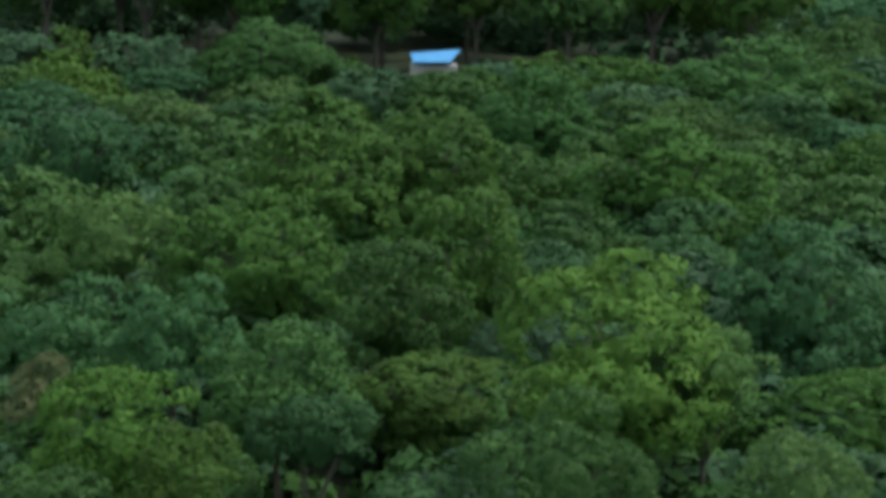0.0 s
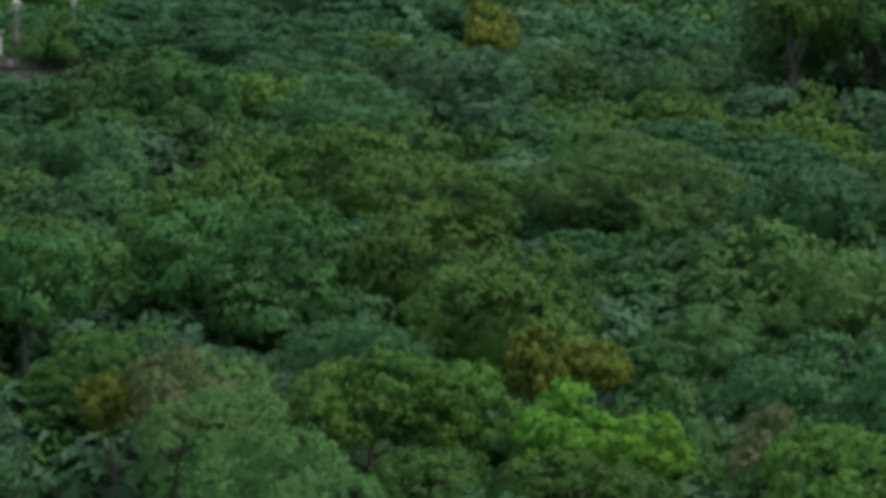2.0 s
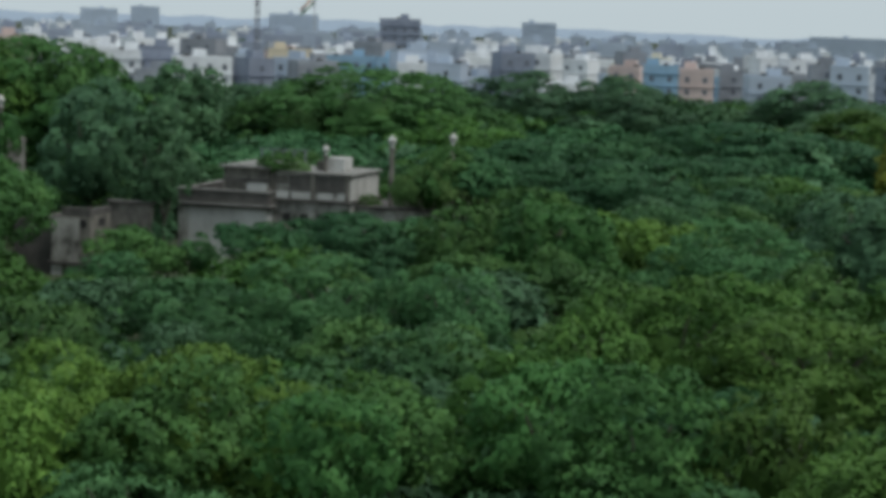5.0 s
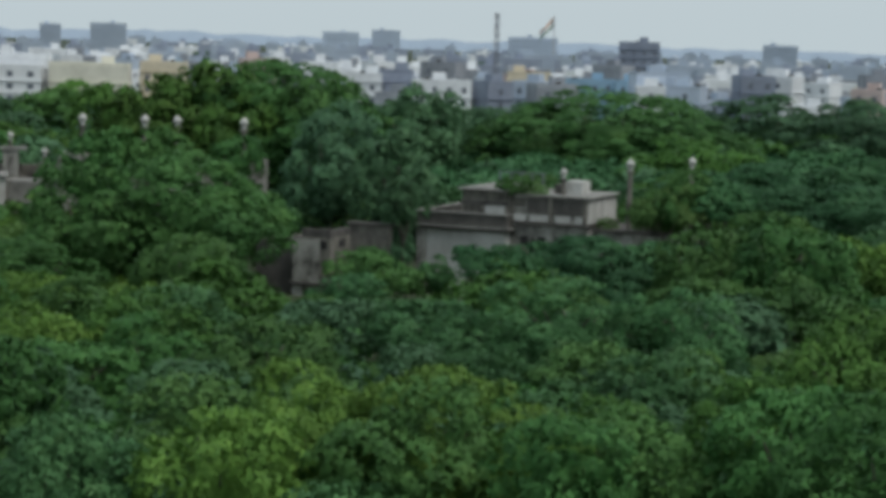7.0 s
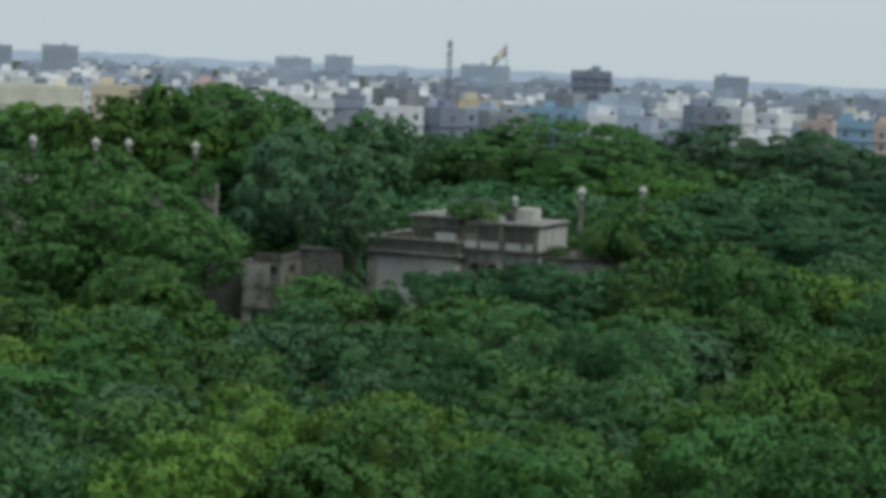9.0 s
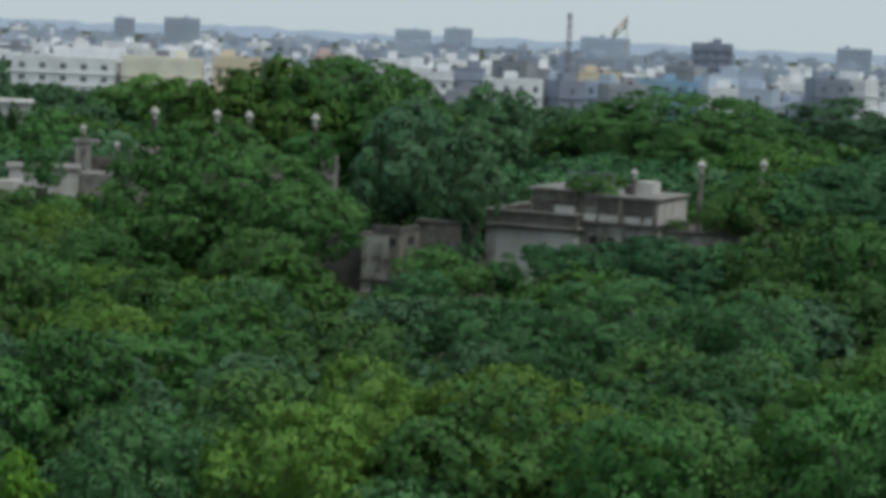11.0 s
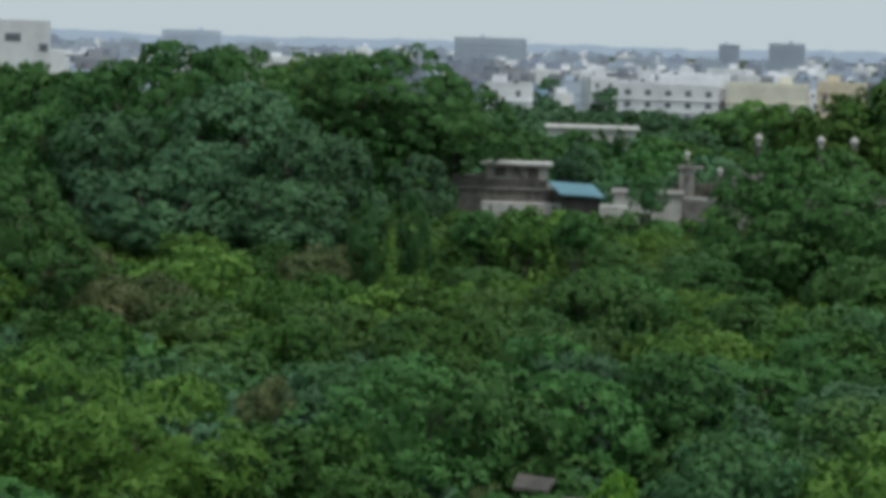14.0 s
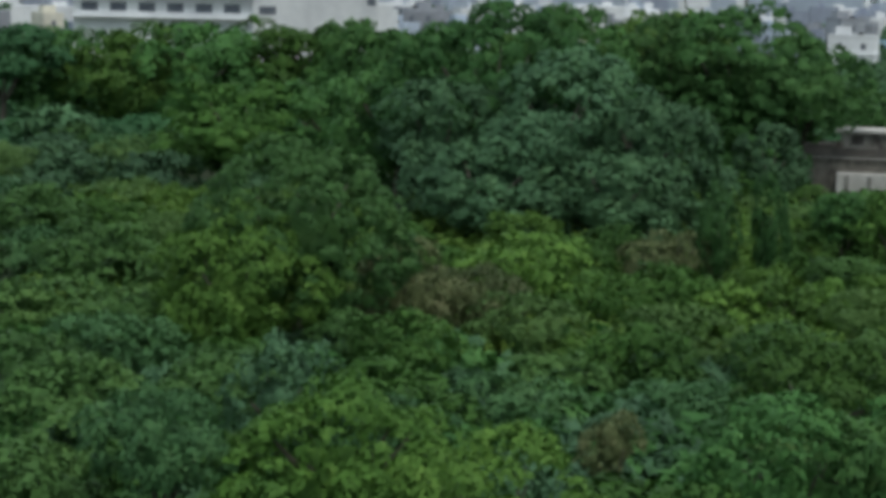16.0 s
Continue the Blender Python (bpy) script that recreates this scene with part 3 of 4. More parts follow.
def scattered(seed, count, near, far, a0, a1, hmin, hmax, r0=4.0, r1=7.5):
    rng = random.Random(seed)
    for j in range(count):
        d = math.sqrt(rng.uniform(near ** 2, far ** 2))
        a = radians(rng.uniform(a0, a1))
        yield -d * math.sin(a), d * math.cos(a), rng.uniform(hmin, hmax), rng.uniform(r0, r1)


def woods(name, kind, seed, spots, size, label):
    """Far tree crowns that nobody could count, as one mesh."""
    base = [crown_arrays(kind, seed + j, size, 40, -0.05) for j in range(4)]
    flat = FORM[kind][2]
    out = []
    for j, (x, y, h, r) in enumerate(spots):
        turn = j * 2.4
        c_, s_ = math.cos(turn), math.sin(turn)
        q, soft = (a @ np.array([[c_, s_, 0], [-s_, c_, 0], [0, 0, 1]]) for a in base[j % 4])
        out.append((q * np.array([r, r, r * 0.9]) + np.array([x, y, h - r * (0.92 * flat + 0.12)]), soft))
    ob = new(name, leaf_mesh(name, [np.concatenate(a) for a in zip(*out)], WOOD[kind]))
    return tagged(ob, label, "woods", kind="stuff")


for kind, seed in (("dark", 61), ("neem", 62)):
    woods("undergrowth", kind, seed, scattered(seed, 410, 40, 104, -68, 42, 2.2, 4.3, 1.8, 3.0), 0.17, "undergrowth of dark green shrubs below the trees")
    woods("undergrowth", kind, seed + 5, scattered(seed + 9, 400, 104, 142, -56, 42, 2.2, 4.6, 2.0, 3.4), 0.22, "undergrowth of shrubs further into the wood")
woods("undergrowth", "lime2", 71, scattered(71, 420, 135, 226, 6, 36, 2.6, 4.6, 2.2, 3.6), 0.24, "rough olive scrub on open ground")
for kind, spots in joined.items():
    woods("wood_canopy", kind, 40, spots, 0.072, f"closed canopy of the middle wood, {TREE_WORDS[kind].split(' tree')[0]} crowns")


woods("far_woods", "umbrella", 3, scattered(3, 330, 255, 370, -56, 44, 5, 8), 0.13, "far deep-green wood running up to the town")
woods("far_woods", "dark", 4, scattered(4, 430, 255, 490, -56, 44, 5, 8.5), 0.13, "far dark green wood running up to the town")
woods("far_woods", "olive", 5, scattered(5, 260, 330, 480, -56, 44, 6, 9.5, 5, 8), 0.13, "far olive-green wood running up to the town")
woods("far_woods", "dark", 8, scattered(8, 300, 425, 492, -40, 40, 7.8, 9.6, 5, 8), 0.13, "belt of dark trees at the edge of the town")
woods("town_trees", "dark", 6, scattered(6, 330, 480, 1500, -40, 46, 7, 11), 0.2, "dark tree crowns scattered among the town's houses")
woods("distant_woods", "neem", 7, scattered(7, 480, 440, 1100, -62, -24, 9, 14), 0.2, "distant wood beyond the clearing")


# ---- the town ----
WINDOW = bpy.data.meshes.new("window")
bm = bmbox(-0.5, -0.06, 0, 0.5, 0.06, 1)
bm.to_mesh(WINDOW)
bm.free()
WINDOW.materials.append(M["glass"])
TANK = bpy.data.meshes.new("water_tank")
bm = bmesh.new()
lathe(bm, [(0.7, 0), (0.72, 1.1), (0.45, 1.35), (0.2, 1.45)], seg=8)
bm.to_mesh(TANK)
bm.free()
TANK.materials.append(M["tank"])


def house(x, y, w, d, h, turn, paint, windows=True, hut=True, tank=True, label="", name="house", storey=3.1, wide=1.05, step=3.2):
    """Flat-roofed block with parapet, storey bands, windows, stair hut and tank."""
    root = new(name)
    root.matrix_basis = pose(x, y, 0, 0, 0, turn)
    bm = bmesh.new()
    box(bm, -w / 2, -d / 2, 0, w / 2, d / 2, h)
    part("wall", bm, PAINT[paint], root)
    for f in range(1, max(2, int(h / storey) + 1)):
        z = f * storey
        if z < h - 1:
            part("sunshade", bmbox(-w / 2 - 0.35, -d / 2 - 0.35, z - 0.12, w / 2 + 0.35, d / 2 + 0.35, z + 0.06), PAINT[paint], root)
    bm = bmesh.new()
    ring(bm, -w / 2, -d / 2, w / 2, d / 2, h + 0.003, h + 0.9, 0.22)
    part("parapet", bm, PAINT[paint], root)
    rng = random.Random(int(x * 13 + y * 7))
    if hut:
        hx = rng.uniform(-w / 4, w / 4)
        part("stair_hut", bmbox(hx - 1.6, -1.5, h + 0.005, hx + 1.6, 2, h + 2.6), PAINT[paint], root)
    if tank:
        shared("water_tank", TANK, root, Matrix.Translation((rng.uniform(-w / 3, w / 3), rng.uniform(-d / 4, d / 4), h)))
    if windows:
        n_ = max(1, int((w - 1.2) / step))
        for f in range(max(1, int(h / storey))):
            for i in range(n_):
                wx = (i + 0.5 - n_ / 2) * w / n_
                shared("window", WINDOW, root, Matrix.Translation((wx, -d / 2, f * storey + 1.0)) @ Matrix.Diagonal((wide, 1, 1.35, 1)))
    return tagged(root, label or f"{WORDS[paint]} flat-roofed house with parapet and dark windows", "house", "houses of the town")


town = random.Random(21)
SPOTS = [(170.8, 424.5, 16)]


def free_spot(x, y, r):
    if any((px - x) ** 2 + (py - y) ** 2 < (pr + r) ** 2 for px, py, pr in SPOTS):
        return False
    SPOTS.append((x, y, r))
    return True


def polar(az, d):
    return -d * math.sin(radians(az)), d * math.cos(radians(az))


# known buildings of the front rows
house(-115, 552, 26, 14, 12.4, 4.8, "white", label="long whitewashed institutional building with dark windows", name="school_building", step=4.2, wide=1.5, tank=False)
house(-110, 557, 18, 9, 15.0, 4.8, "white", label="pale upper storey of the institutional building", name="school_building", windows=False)
house(-90, 553, 20, 14, 13.4, 4.8, "cream", label="pale yellow block of the institutional building", name="school_building", windows=False, tank=False)
house(-72, 560, 12, 10, 14.2, 4, "ochre", label="ochre block with a dark open veranda")
house(-19, 521, 9, 9, 13.5, 3, "white")
house(-12, 530, 10, 9, 14.5, 3, "slate")
house(0, 520, 14, 10, 12.5, 3, "white")
house(23, 558, 22, 12, 9, -2, "cream", label="long cream building with a rank of square windows", name="school_building", step=2.0, wide=1.1)
house(24, 590, 12, 10, 14, -2, "ochre")
house(41, 598, 14, 11, 12.5, -4, "blue", label="sky-blue painted flat-roofed house with pale bands")
house(52, 590, 9, 10, 12.5, -4, "blue", label="sky-blue painted flat-roofed house with pale bands")
house(73, 800, 15, 12, 23.5, -5, "slate", label="tall slate-grey block with an open frame on its roof")
house(117, 543, 9, 9, 13.5, -12, "blue", label="pale blue and white house at the wood's edge")
house(126, 542, 9, 9, 13, -12, "pink", label="salmon-pink house at the wood's edge")
office = new("office_building")
office.matrix_basis = pose(-223.7, 367.2, 0, 0, 0, 31.35)
part("main_block", bmbox(0, 0, 0, 24, 14, 24.5), PAINT["white"], office, "plain white main block")
part("side_block", bmbox(24.004, 1, 0, 26.8, 12, 18.7), PAINT["white"], office)
part("wing", bmbox(-34, 1.5, 0, -0.004, 14, 23.6), PAINT["white"], office)
for z_ in (15.2, 19.2, 22.4):
    part("balcony_slab", bmbox(-34, -0.4, z_, -0.02, 1.496, z_ + 0.35), PAINT["white"], office)
for z_ in (16.4, 20.2):
    for i in range(6):
        part("window", bmbox(-32.5 + i * 5.4, 1.42, z_, -29.4 + i * 5.4, 1.5, z_ + 1.7), M["glass"], office)
for x_, z_, w_ in ((15.2, 20.3, 3.0), (21.8, 18.4, 1.6), (1.2, 16.3, 3.2)):
    part("window", bmbox(x_, -0.05, z_, x_ + w_, 0.03, z_ + 1.6), M["glass"], office)
part("grey_panel", bmbox(-2.2, -0.3, 19.8, 3.4, -0.06, 23.4), PAINT["grey"], office)
tagged(office, "large white modern building with balconies and few windows", "building")
for q in ((-104, 552, 26), (-72, 560, 8), (-19, 521, 8), (0, 520, 8), (23, 558, 13), (24, 590, 8), (41, 598, 9), (52, 590, 7), (73, 800, 10), (117, 543, 7), (126, 542, 7), (-220, 372, 30)):
    SPOTS.append(q)
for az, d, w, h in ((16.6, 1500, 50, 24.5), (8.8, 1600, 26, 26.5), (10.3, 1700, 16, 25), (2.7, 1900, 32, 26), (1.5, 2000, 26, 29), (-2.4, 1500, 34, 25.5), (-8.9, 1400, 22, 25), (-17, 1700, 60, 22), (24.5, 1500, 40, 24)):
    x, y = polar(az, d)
    house(x, y, w, 20, h, az, "far", label="broad tower block on the skyline in haze-tinted grey-blue", name="tower_block", storey=3.4, windows=False, tank=False)
    SPOTS.append((x, y, w / 2))

made = 0
for i in range(3400):
    az = town.uniform(-27, 37)
    d = 500 + 300 * town.random()
    x, y = polar(az, d)
    w = town.uniform(5, 11)
    if made > 262 or 6.5 < az < 14.5 and d < 575 or not free_spot(x, y, w * 0.62):
        continue
    made += 1
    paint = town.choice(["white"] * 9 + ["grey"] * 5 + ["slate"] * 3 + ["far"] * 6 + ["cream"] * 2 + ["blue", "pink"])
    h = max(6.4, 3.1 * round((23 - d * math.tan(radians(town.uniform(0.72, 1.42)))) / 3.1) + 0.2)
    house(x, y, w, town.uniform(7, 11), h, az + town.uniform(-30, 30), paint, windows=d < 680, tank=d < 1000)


def far_town(name, paint, seed, count, near, far, hmin, hmax, label):
    """Roofs and walls too far to tell apart one by one."""
    rng = random.Random(seed)
    verts, faces = [], []
    for j in range(count):
        d = near + (far - near) * rng.random() ** 1.3
        az = rng.uniform(-32, 42)
        x, y = polar(az, d)
        w, dp, h = rng.uniform(8, 22), rng.uniform(8, 14), rng.uniform(hmin, hmax)
        blocks = [(0, 0, w, dp, 0, h), (rng.uniform(-w / 4, w / 4), 0, 4, 4, h + 0.01, h + rng.uniform(1.5, 3.5))]
        ca, sa = math.cos(radians(az + rng.uniform(-30, 30))), math.sin(radians(az))
        for bx, by, bw, bd, z0, z1 in blocks:
            n0 = len(verts)
            for z in (z0, z1):
                for px, py in ((-1, -1), (1, -1), (1, 1), (-1, 1)):
                    ux, uy = bx + px * bw / 2, by + py * bd / 2
                    verts.append((x + ux * ca - uy * sa, y + ux * sa + uy * ca, z))
            for f in ((0, 1, 5, 4), (1, 2, 6, 5), (2, 3, 7, 6), (3, 0, 4, 7), (4, 5, 6, 7)):
                faces.append(tuple(n0 + q for q in f))
    me = bpy.data.meshes.new(name)
    me.from_pydata(verts, [], faces)
    me.materials.append(PAINT[paint])
    return tagged(new(name, me), label, "houses", kind="stuff")


far_town("far_houses", "white", 34, 170, 780, 1150, 6, 12.5, "pale flat-roofed houses deeper in the town")
far_town("far_houses", "grey", 35, 130, 780, 1150, 6, 12, "grey cement houses deeper in the town")
far_town("far_houses", "far", 31, 420, 1000, 3000, 8, 17, "roofs of the far town with haze painted in as grey-blue")
far_town("far_houses", "white", 32, 260, 950, 2300, 7, 14, "pale walls of the far town")
far_town("far_houses", "slate", 33, 240, 950, 2600, 7, 16, "grey-blue walls of the far town")


# ---- lattice mast and flag ----
def mast(x, y, h, w):
    root = new("lattice_mast")
    root.matrix_basis = pose(x, y, 0)
    k = 12
    for sx in (-1, 1):
        for sy in (-1, 1):
            bm = bmesh.new()
            v = box(bm, -0.14, -0.14, 0, 0.14, 0.14, h)
            for q in v:
                f = 1 - 0.55 * q.co.z / h
                q.co.x += sx * w / 2 * f
                q.co.y += sy * w / 2 * f
            part("leg", bm, M["steel"], root)
    for i in range(k):
        z0, z1 = h * i / k, h * (i + 1) / k
        f0, f1 = (1 - 0.55 * z / h for z in (z0, z1))
        for side in (-1, 1):
            for s_ in (-1, 1):
                bm = bmesh.new()
                v = box(bm, -0.08, -0.08, z0, 0.08, 0.08, z1)
                for q in v:
                    up = q.co.z > (z0 + z1) / 2
                    q.co.x += (s_ if up else -s_) * w / 2 * (f1 if up else f0)
                    q.co.y += side * w / 2 * (f1 if up else f0)
                part("brace", bm, M["steel"], root)
    for z in (0.72, 0.86, 0.97):
        part("antenna_panel", bmbox(-w * 0.5, -w * 0.5, h * z - 1.2, -w * 0.3, -w * 0.42, h * z + 1), M["pole"], root)
    return tagged(root, "tall dark lattice telecom mast among the houses", "mast")


mast(15.6, 620, 31, 1.7)

flagpole = new("flagpole")
flagpole.matrix_basis = pose(56.5, 1098, 0)
bm = bmesh.new()
lathe(bm, [(0.5, 0), (0.22, 36.5), (0.3, 36.8), (0.05, 37)])
part("pole", bm, M["pole"], flagpole)
# Stripe colours are greyed to paint in the haze before the flag.
for j, colour in enumerate(((0.62, 0.46, 0.36), (0.78, 0.78, 0.78), (0.36, 0.46, 0.40))):
    bm = bmesh.new()
    rows_ = []
    for i in range(15):
        u = i / 14
        rows_.append([bm.verts.new((-0.3 - 7.0 * u, 0.8 * math.sin(u * 7 + k_), 36.3 - 8.0 * u - 1.9 * (j + k_) * (1 - 0.25 * u))) for k_ in (0, 1)])
    for a, c in zip(rows_, rows_[1:]):
        bm.faces.new((a[0], a[1], c[1], c[0]))
    part("flag_stripe", bm, surface(f"hazed_flag_cloth", colour, tuple(0.8 * c_ for c_ in colour), 0.5, 0.8, 0.0), flagpole)
tagged(flagpole, "tall flagpole with a large drooping striped flag", "flagpole")


# ---- the old palace ----
def finial(parent, x, y, z, h, s=1.0):
    """A turret post with a ringed neck and an onion dome."""
    r = 0.24 * s
    bm = bmesh.new()
    lathe(bm, [(r, 0), (r * 0.9, h - 1.32 * s), (r * 1.45, h - 1.27 * s), (r * 1.45, h - 1.12 * s)], x, y, z, 10)
    post = part("turret", bm, M["brownwall"], parent, "stained plaster turret post")
    bm = bmesh.new()
    lathe(bm, [(r * 0.8, h - 1.115 * s), (r * 1.0, h - 0.78 * s), (r * 1.5, h - 0.62 * s), (r * 1.6, h - 0.45 * s), (r * 1.15, h - 0.25 * s), (r * 0.3, h - 0.1 * s), (r * 0.08, h)], x, y, z, 10)
    dome = part("dome", bm, M["pale"], post, "whitewashed onion dome")
    return post


def parapet(bm, x0, y0, x1, y1, z, h, t=0.35):
    ring(bm, x0, y0, x1, y1, z, z + h, t)


palace = new("old_palace")
palace.matrix_basis = pose(-1.7, 200, 0, 0, 0, -22)
part("lower_wall", bmbox(0, 0, 0, 8.6, 14, 5.5), M["pale"], palace, "pale plastered lower wall")
part("corner_pilaster", bmbox(-0.12, -0.12, 0, 0.9, 0.9, 5.45), M["plaster"], palace)
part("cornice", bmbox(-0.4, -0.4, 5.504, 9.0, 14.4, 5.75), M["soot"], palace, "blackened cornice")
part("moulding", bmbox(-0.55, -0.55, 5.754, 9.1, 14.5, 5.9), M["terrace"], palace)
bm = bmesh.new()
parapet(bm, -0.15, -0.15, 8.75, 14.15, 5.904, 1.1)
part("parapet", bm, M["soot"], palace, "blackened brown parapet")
bm = bmesh.new()
parapet(bm, -0.28, -0.28, 8.88, 14.28, 7.008, 0.16, 0.6)
part("coping", bm, M["terrace"], palace, "grey weathered coping")
# upper storey: a bay that stands forward, a long stained wall and an end painted paler as lit
part("main_block", bmbox(8.404, 1.4, 0, 16.0, 10.2, 8.9), M["plaster"], palace, "stained and peeling upper storey wall")
part("bay", bmbox(4.0, 0.8, 0, 8.4, 10.2, 9.2), M["brownwall"], palace, "brown weathered bay of the upper storey")
part("bay_band", bmbox(3.9, 0.7, 7.9, 8.5, 0.796, 8.25), M["soot"], palace)
part("bay_panel", bmbox(6.3, 0.74, 7.15, 8.2, 0.797, 7.85), M["pale"], palace, "patch of bare pale plaster")
part("bay_slab", bmbox(3.6, 0.4, 9.204, 8.8, 10.6, 9.38), M["terrace"], palace, "thin pale roof slab")
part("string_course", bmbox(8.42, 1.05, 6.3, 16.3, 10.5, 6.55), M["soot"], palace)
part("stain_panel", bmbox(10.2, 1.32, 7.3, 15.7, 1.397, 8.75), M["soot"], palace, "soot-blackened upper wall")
part("stain_panel", bmbox(8.7, 1.34, 7.9, 10.1, 1.397, 8.7), M["brownwall"], palace)
for i, (x_, w_) in enumerate(((8.9, 1.2), (10.5, 1.9), (13.0, 1.4), (14.9, 0.9))):
    part("bare_patch", bmbox(x_, 1.33, 6.6, x_ + w_, 1.398, 7.22), M["pale"], palace, "patch of bare pale plaster")
# Pale slabs put the brightness of the lit face into the end's colour.
part("end_wall", bmbox(16.004, 1.6, 0, 16.1, 10.0, 6.25), M["pale"], palace, "end wall painted paler as the lit side")
part("end_wall", bmbox(16.004, 1.6, 6.6, 16.1, 10.0, 8.5), M["pale"], palace, "end wall painted paler as the lit side")
part("upper_cornice", bmbox(8.82, 1.1, 8.904, 16.3, 10.5, 9.05), M["terrace"], palace, "weathered roof edge")
part("low_wing", bmbox(16.5, 2.0, 0, 24.2, 10, 6.0), M["plaster"], palace)
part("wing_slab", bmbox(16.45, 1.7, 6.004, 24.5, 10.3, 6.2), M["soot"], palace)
part("roof_hut", bmbox(12.9, 4, 9.06, 14.6, 6.4, 10.3), M["pale"], palace, "small whitewashed stair hut")
part("roof_hut", bmbox(11.7, 4.6, 9.06, 12.88, 6.6, 9.9), M["soot"], palace, "low blackened stair hut")
for i in range(4):
    part("opening", bmbox(9.6 + i * 1.7, 1.34, 3.2, 10.4 + i * 1.7, 1.39, 5.2), M["hole"], palace)
finial(palace, 12.9, 3.6, 9.06, 2.5, 0.9)
finial(palace, 19.5, 2.9, 6.2, 6.6, 1.1)
finial(palace, 23.6, 9, 6.2, 6.7)
tagged(palace, "old flat-roofed palace with stained plaster and domed turrets", "palace")

def shrub(x, y, z, r, kind="neem"):
    """A weed rooted in old masonry."""
    ob = new("shrub", leaf_mesh("shrub", crown_arrays(kind, int(x * 31 + z * 7) % 997, 0.12, 10), LEAF[kind]))
    ob.matrix_basis = Matrix.Translation((x, y, z + 0.3 * r)) @ Matrix.Diagonal((r, r, r * 0.9, 1))
    return tagged(ob, "leafy green weed growing out of old masonry", "shrub", "weeds on the palace")


for u, v, z, r in ((7.6, 2.0, 9.3, 0.9), (8.9, 1.7, 9.0, 1.5), (9.9, 3.0, 9.0, 1.1), (11.0, 2.6, 9.0, 0.9), (17.4, 3.0, 6.2, 1.0), (20.8, 3.2, 6.2, 1.1), (22.4, 4.0, 6.2, 1.4)):
    w_ = palace.matrix_basis @ Vector((u, v, z))
    shrub(w_.x, w_.y, w_.z, r, "neem" if u < 9 else "feather")
bm = bmesh.new()
for i in range(5):
    box(bm, 4.2 + i * 1.1, 9.9, 9.384, 4.34 + i * 1.1, 10.04, 10.4)
box(bm, 4.0, 9.9, 10.404, 9.0, 10.04, 10.5)
part("roof_railing", bm, M["steel"], palace)
for u in (8.7, 12.5, 15.8):
    part("pilaster", bmbox(u - 0.18, 1.2, 6.56, u + 0.18, 1.396, 8.9), M["brownwall"], palace)

gatehouse = new("ruined_gatehouse")
gatehouse.matrix_basis = pose(-12.7, 189.6, 0, 0, 0, -20)
part("tower", bmbox(0, 0, 0, 3.6, 4.6, 5.3), M["brownwall"], gatehouse, "brown ruined gate tower")
part("plaster_face", bmbox(0.05, -0.06, 1.25, 2.6, -0.004, 5.1), M["plaster"], gatehouse, "remains of pale plaster")
part("plaster_face", bmbox(0.05, -0.06, 0, 1.0, -0.004, 0.9), M["pale"], gatehouse, "remains of pale plaster")
part("string_course", bmbox(-0.25, -0.28, 0.95, 3.8, 4.8, 1.2), M["soot"], gatehouse)
part("broken_parapet", bmbox(0.9, 0.02, 5.304, 3.6, 0.5, 6.0), M["soot"], gatehouse)
part("broken_parapet", bmbox(3.1, 0.51, 5.304, 3.6, 4.6, 5.9), M["soot"], gatehouse)
# The shade on the gatehouse's left face is put into this wing's colour.
part("dark_wing", bmbox(-4.0, 1.0, 0, -0.004, 8, 4.6), M["soot"], gatehouse, "side wing coloured dark as the shaded face")
part("opening", bmbox(2.65, -0.05, 4.3, 3.25, 0.05, 4.95), M["hole"], gatehouse)
part("opening", bmbox(3.58, 1.9, 4.3, 3.64, 3.3, 4.95), M["hole"], gatehouse)
part("rear_wall", bmbox(2.2, 7.6, 0, 6.2, 8.4, 5.9), M["brownwall"], gatehouse, "grey rear wall")
part("rear_coping", bmbox(2.0, 7.4, 5.904, 6.4, 8.6, 6.15), M["soot"], gatehouse)
tagged(gatehouse, "ruined gatehouse with peeling plaster and dark openings", "ruin")

pavilion = new("ruined_pavilion")
pavilion.matrix_basis = pose(-47.4, 233.4, 0, 0, 0, 10)
part("pier", bmbox(0, 0, 0, 1.7, 1.8, 9.6), M["plaster"], pavilion, "stained masonry pier")
part("pier", bmbox(3.9, 0, 0, 5.2, 1.8, 8.2), M["brownwall"], pavilion, "stained masonry pier")
part("back_wall", bmbox(-0.6, 2.2, 0, 7.0, 3.0, 7.9), M["brownwall"], pavilion)
part("lintel", bmbox(-0.3, -0.2, 9.604, 2.6, 2.0, 9.9), M["terrace"], pavilion)
for x_, z_ in ((0.8, 9.9), (4.5, 8.2)):
    finial(pavilion, x_, 0.9, z_, 1.7, 0.9)
tagged(pavilion, "ruined masonry pavilion with small domed finials", "ruin")

mosque = new("walled_tomb")
mosque.matrix_basis = pose(-31, 226, 0, 0, 0, 6)
part("wall", bmbox(-9, 0, 0, 13, 12, 9.6), M["plaster"], mosque)
for x_ in (-6.5, 0, 3.4, 10.4):
    finial(mosque, x_, 0.5, 9.6, 4.6, 1.2)
tagged(mosque, "old tomb with a row of small domed turrets", "tomb")

# ---- the compound with the teal roof ----
compound = new("compound_building")
compound.matrix_basis = pose(-62.9, 225, 0, 0, 0, 15.5)
part("wall", bmbox(-7.8, 0, 0, 4.3, 10, 7.0), M["brownwall"], compound, "dark weathered brick wall")
part("roof_slab", bmbox(-8.2, -0.35, 7.004, 4.6, 10.3, 7.2), M["terrace"], compound)
bm = bmesh.new()
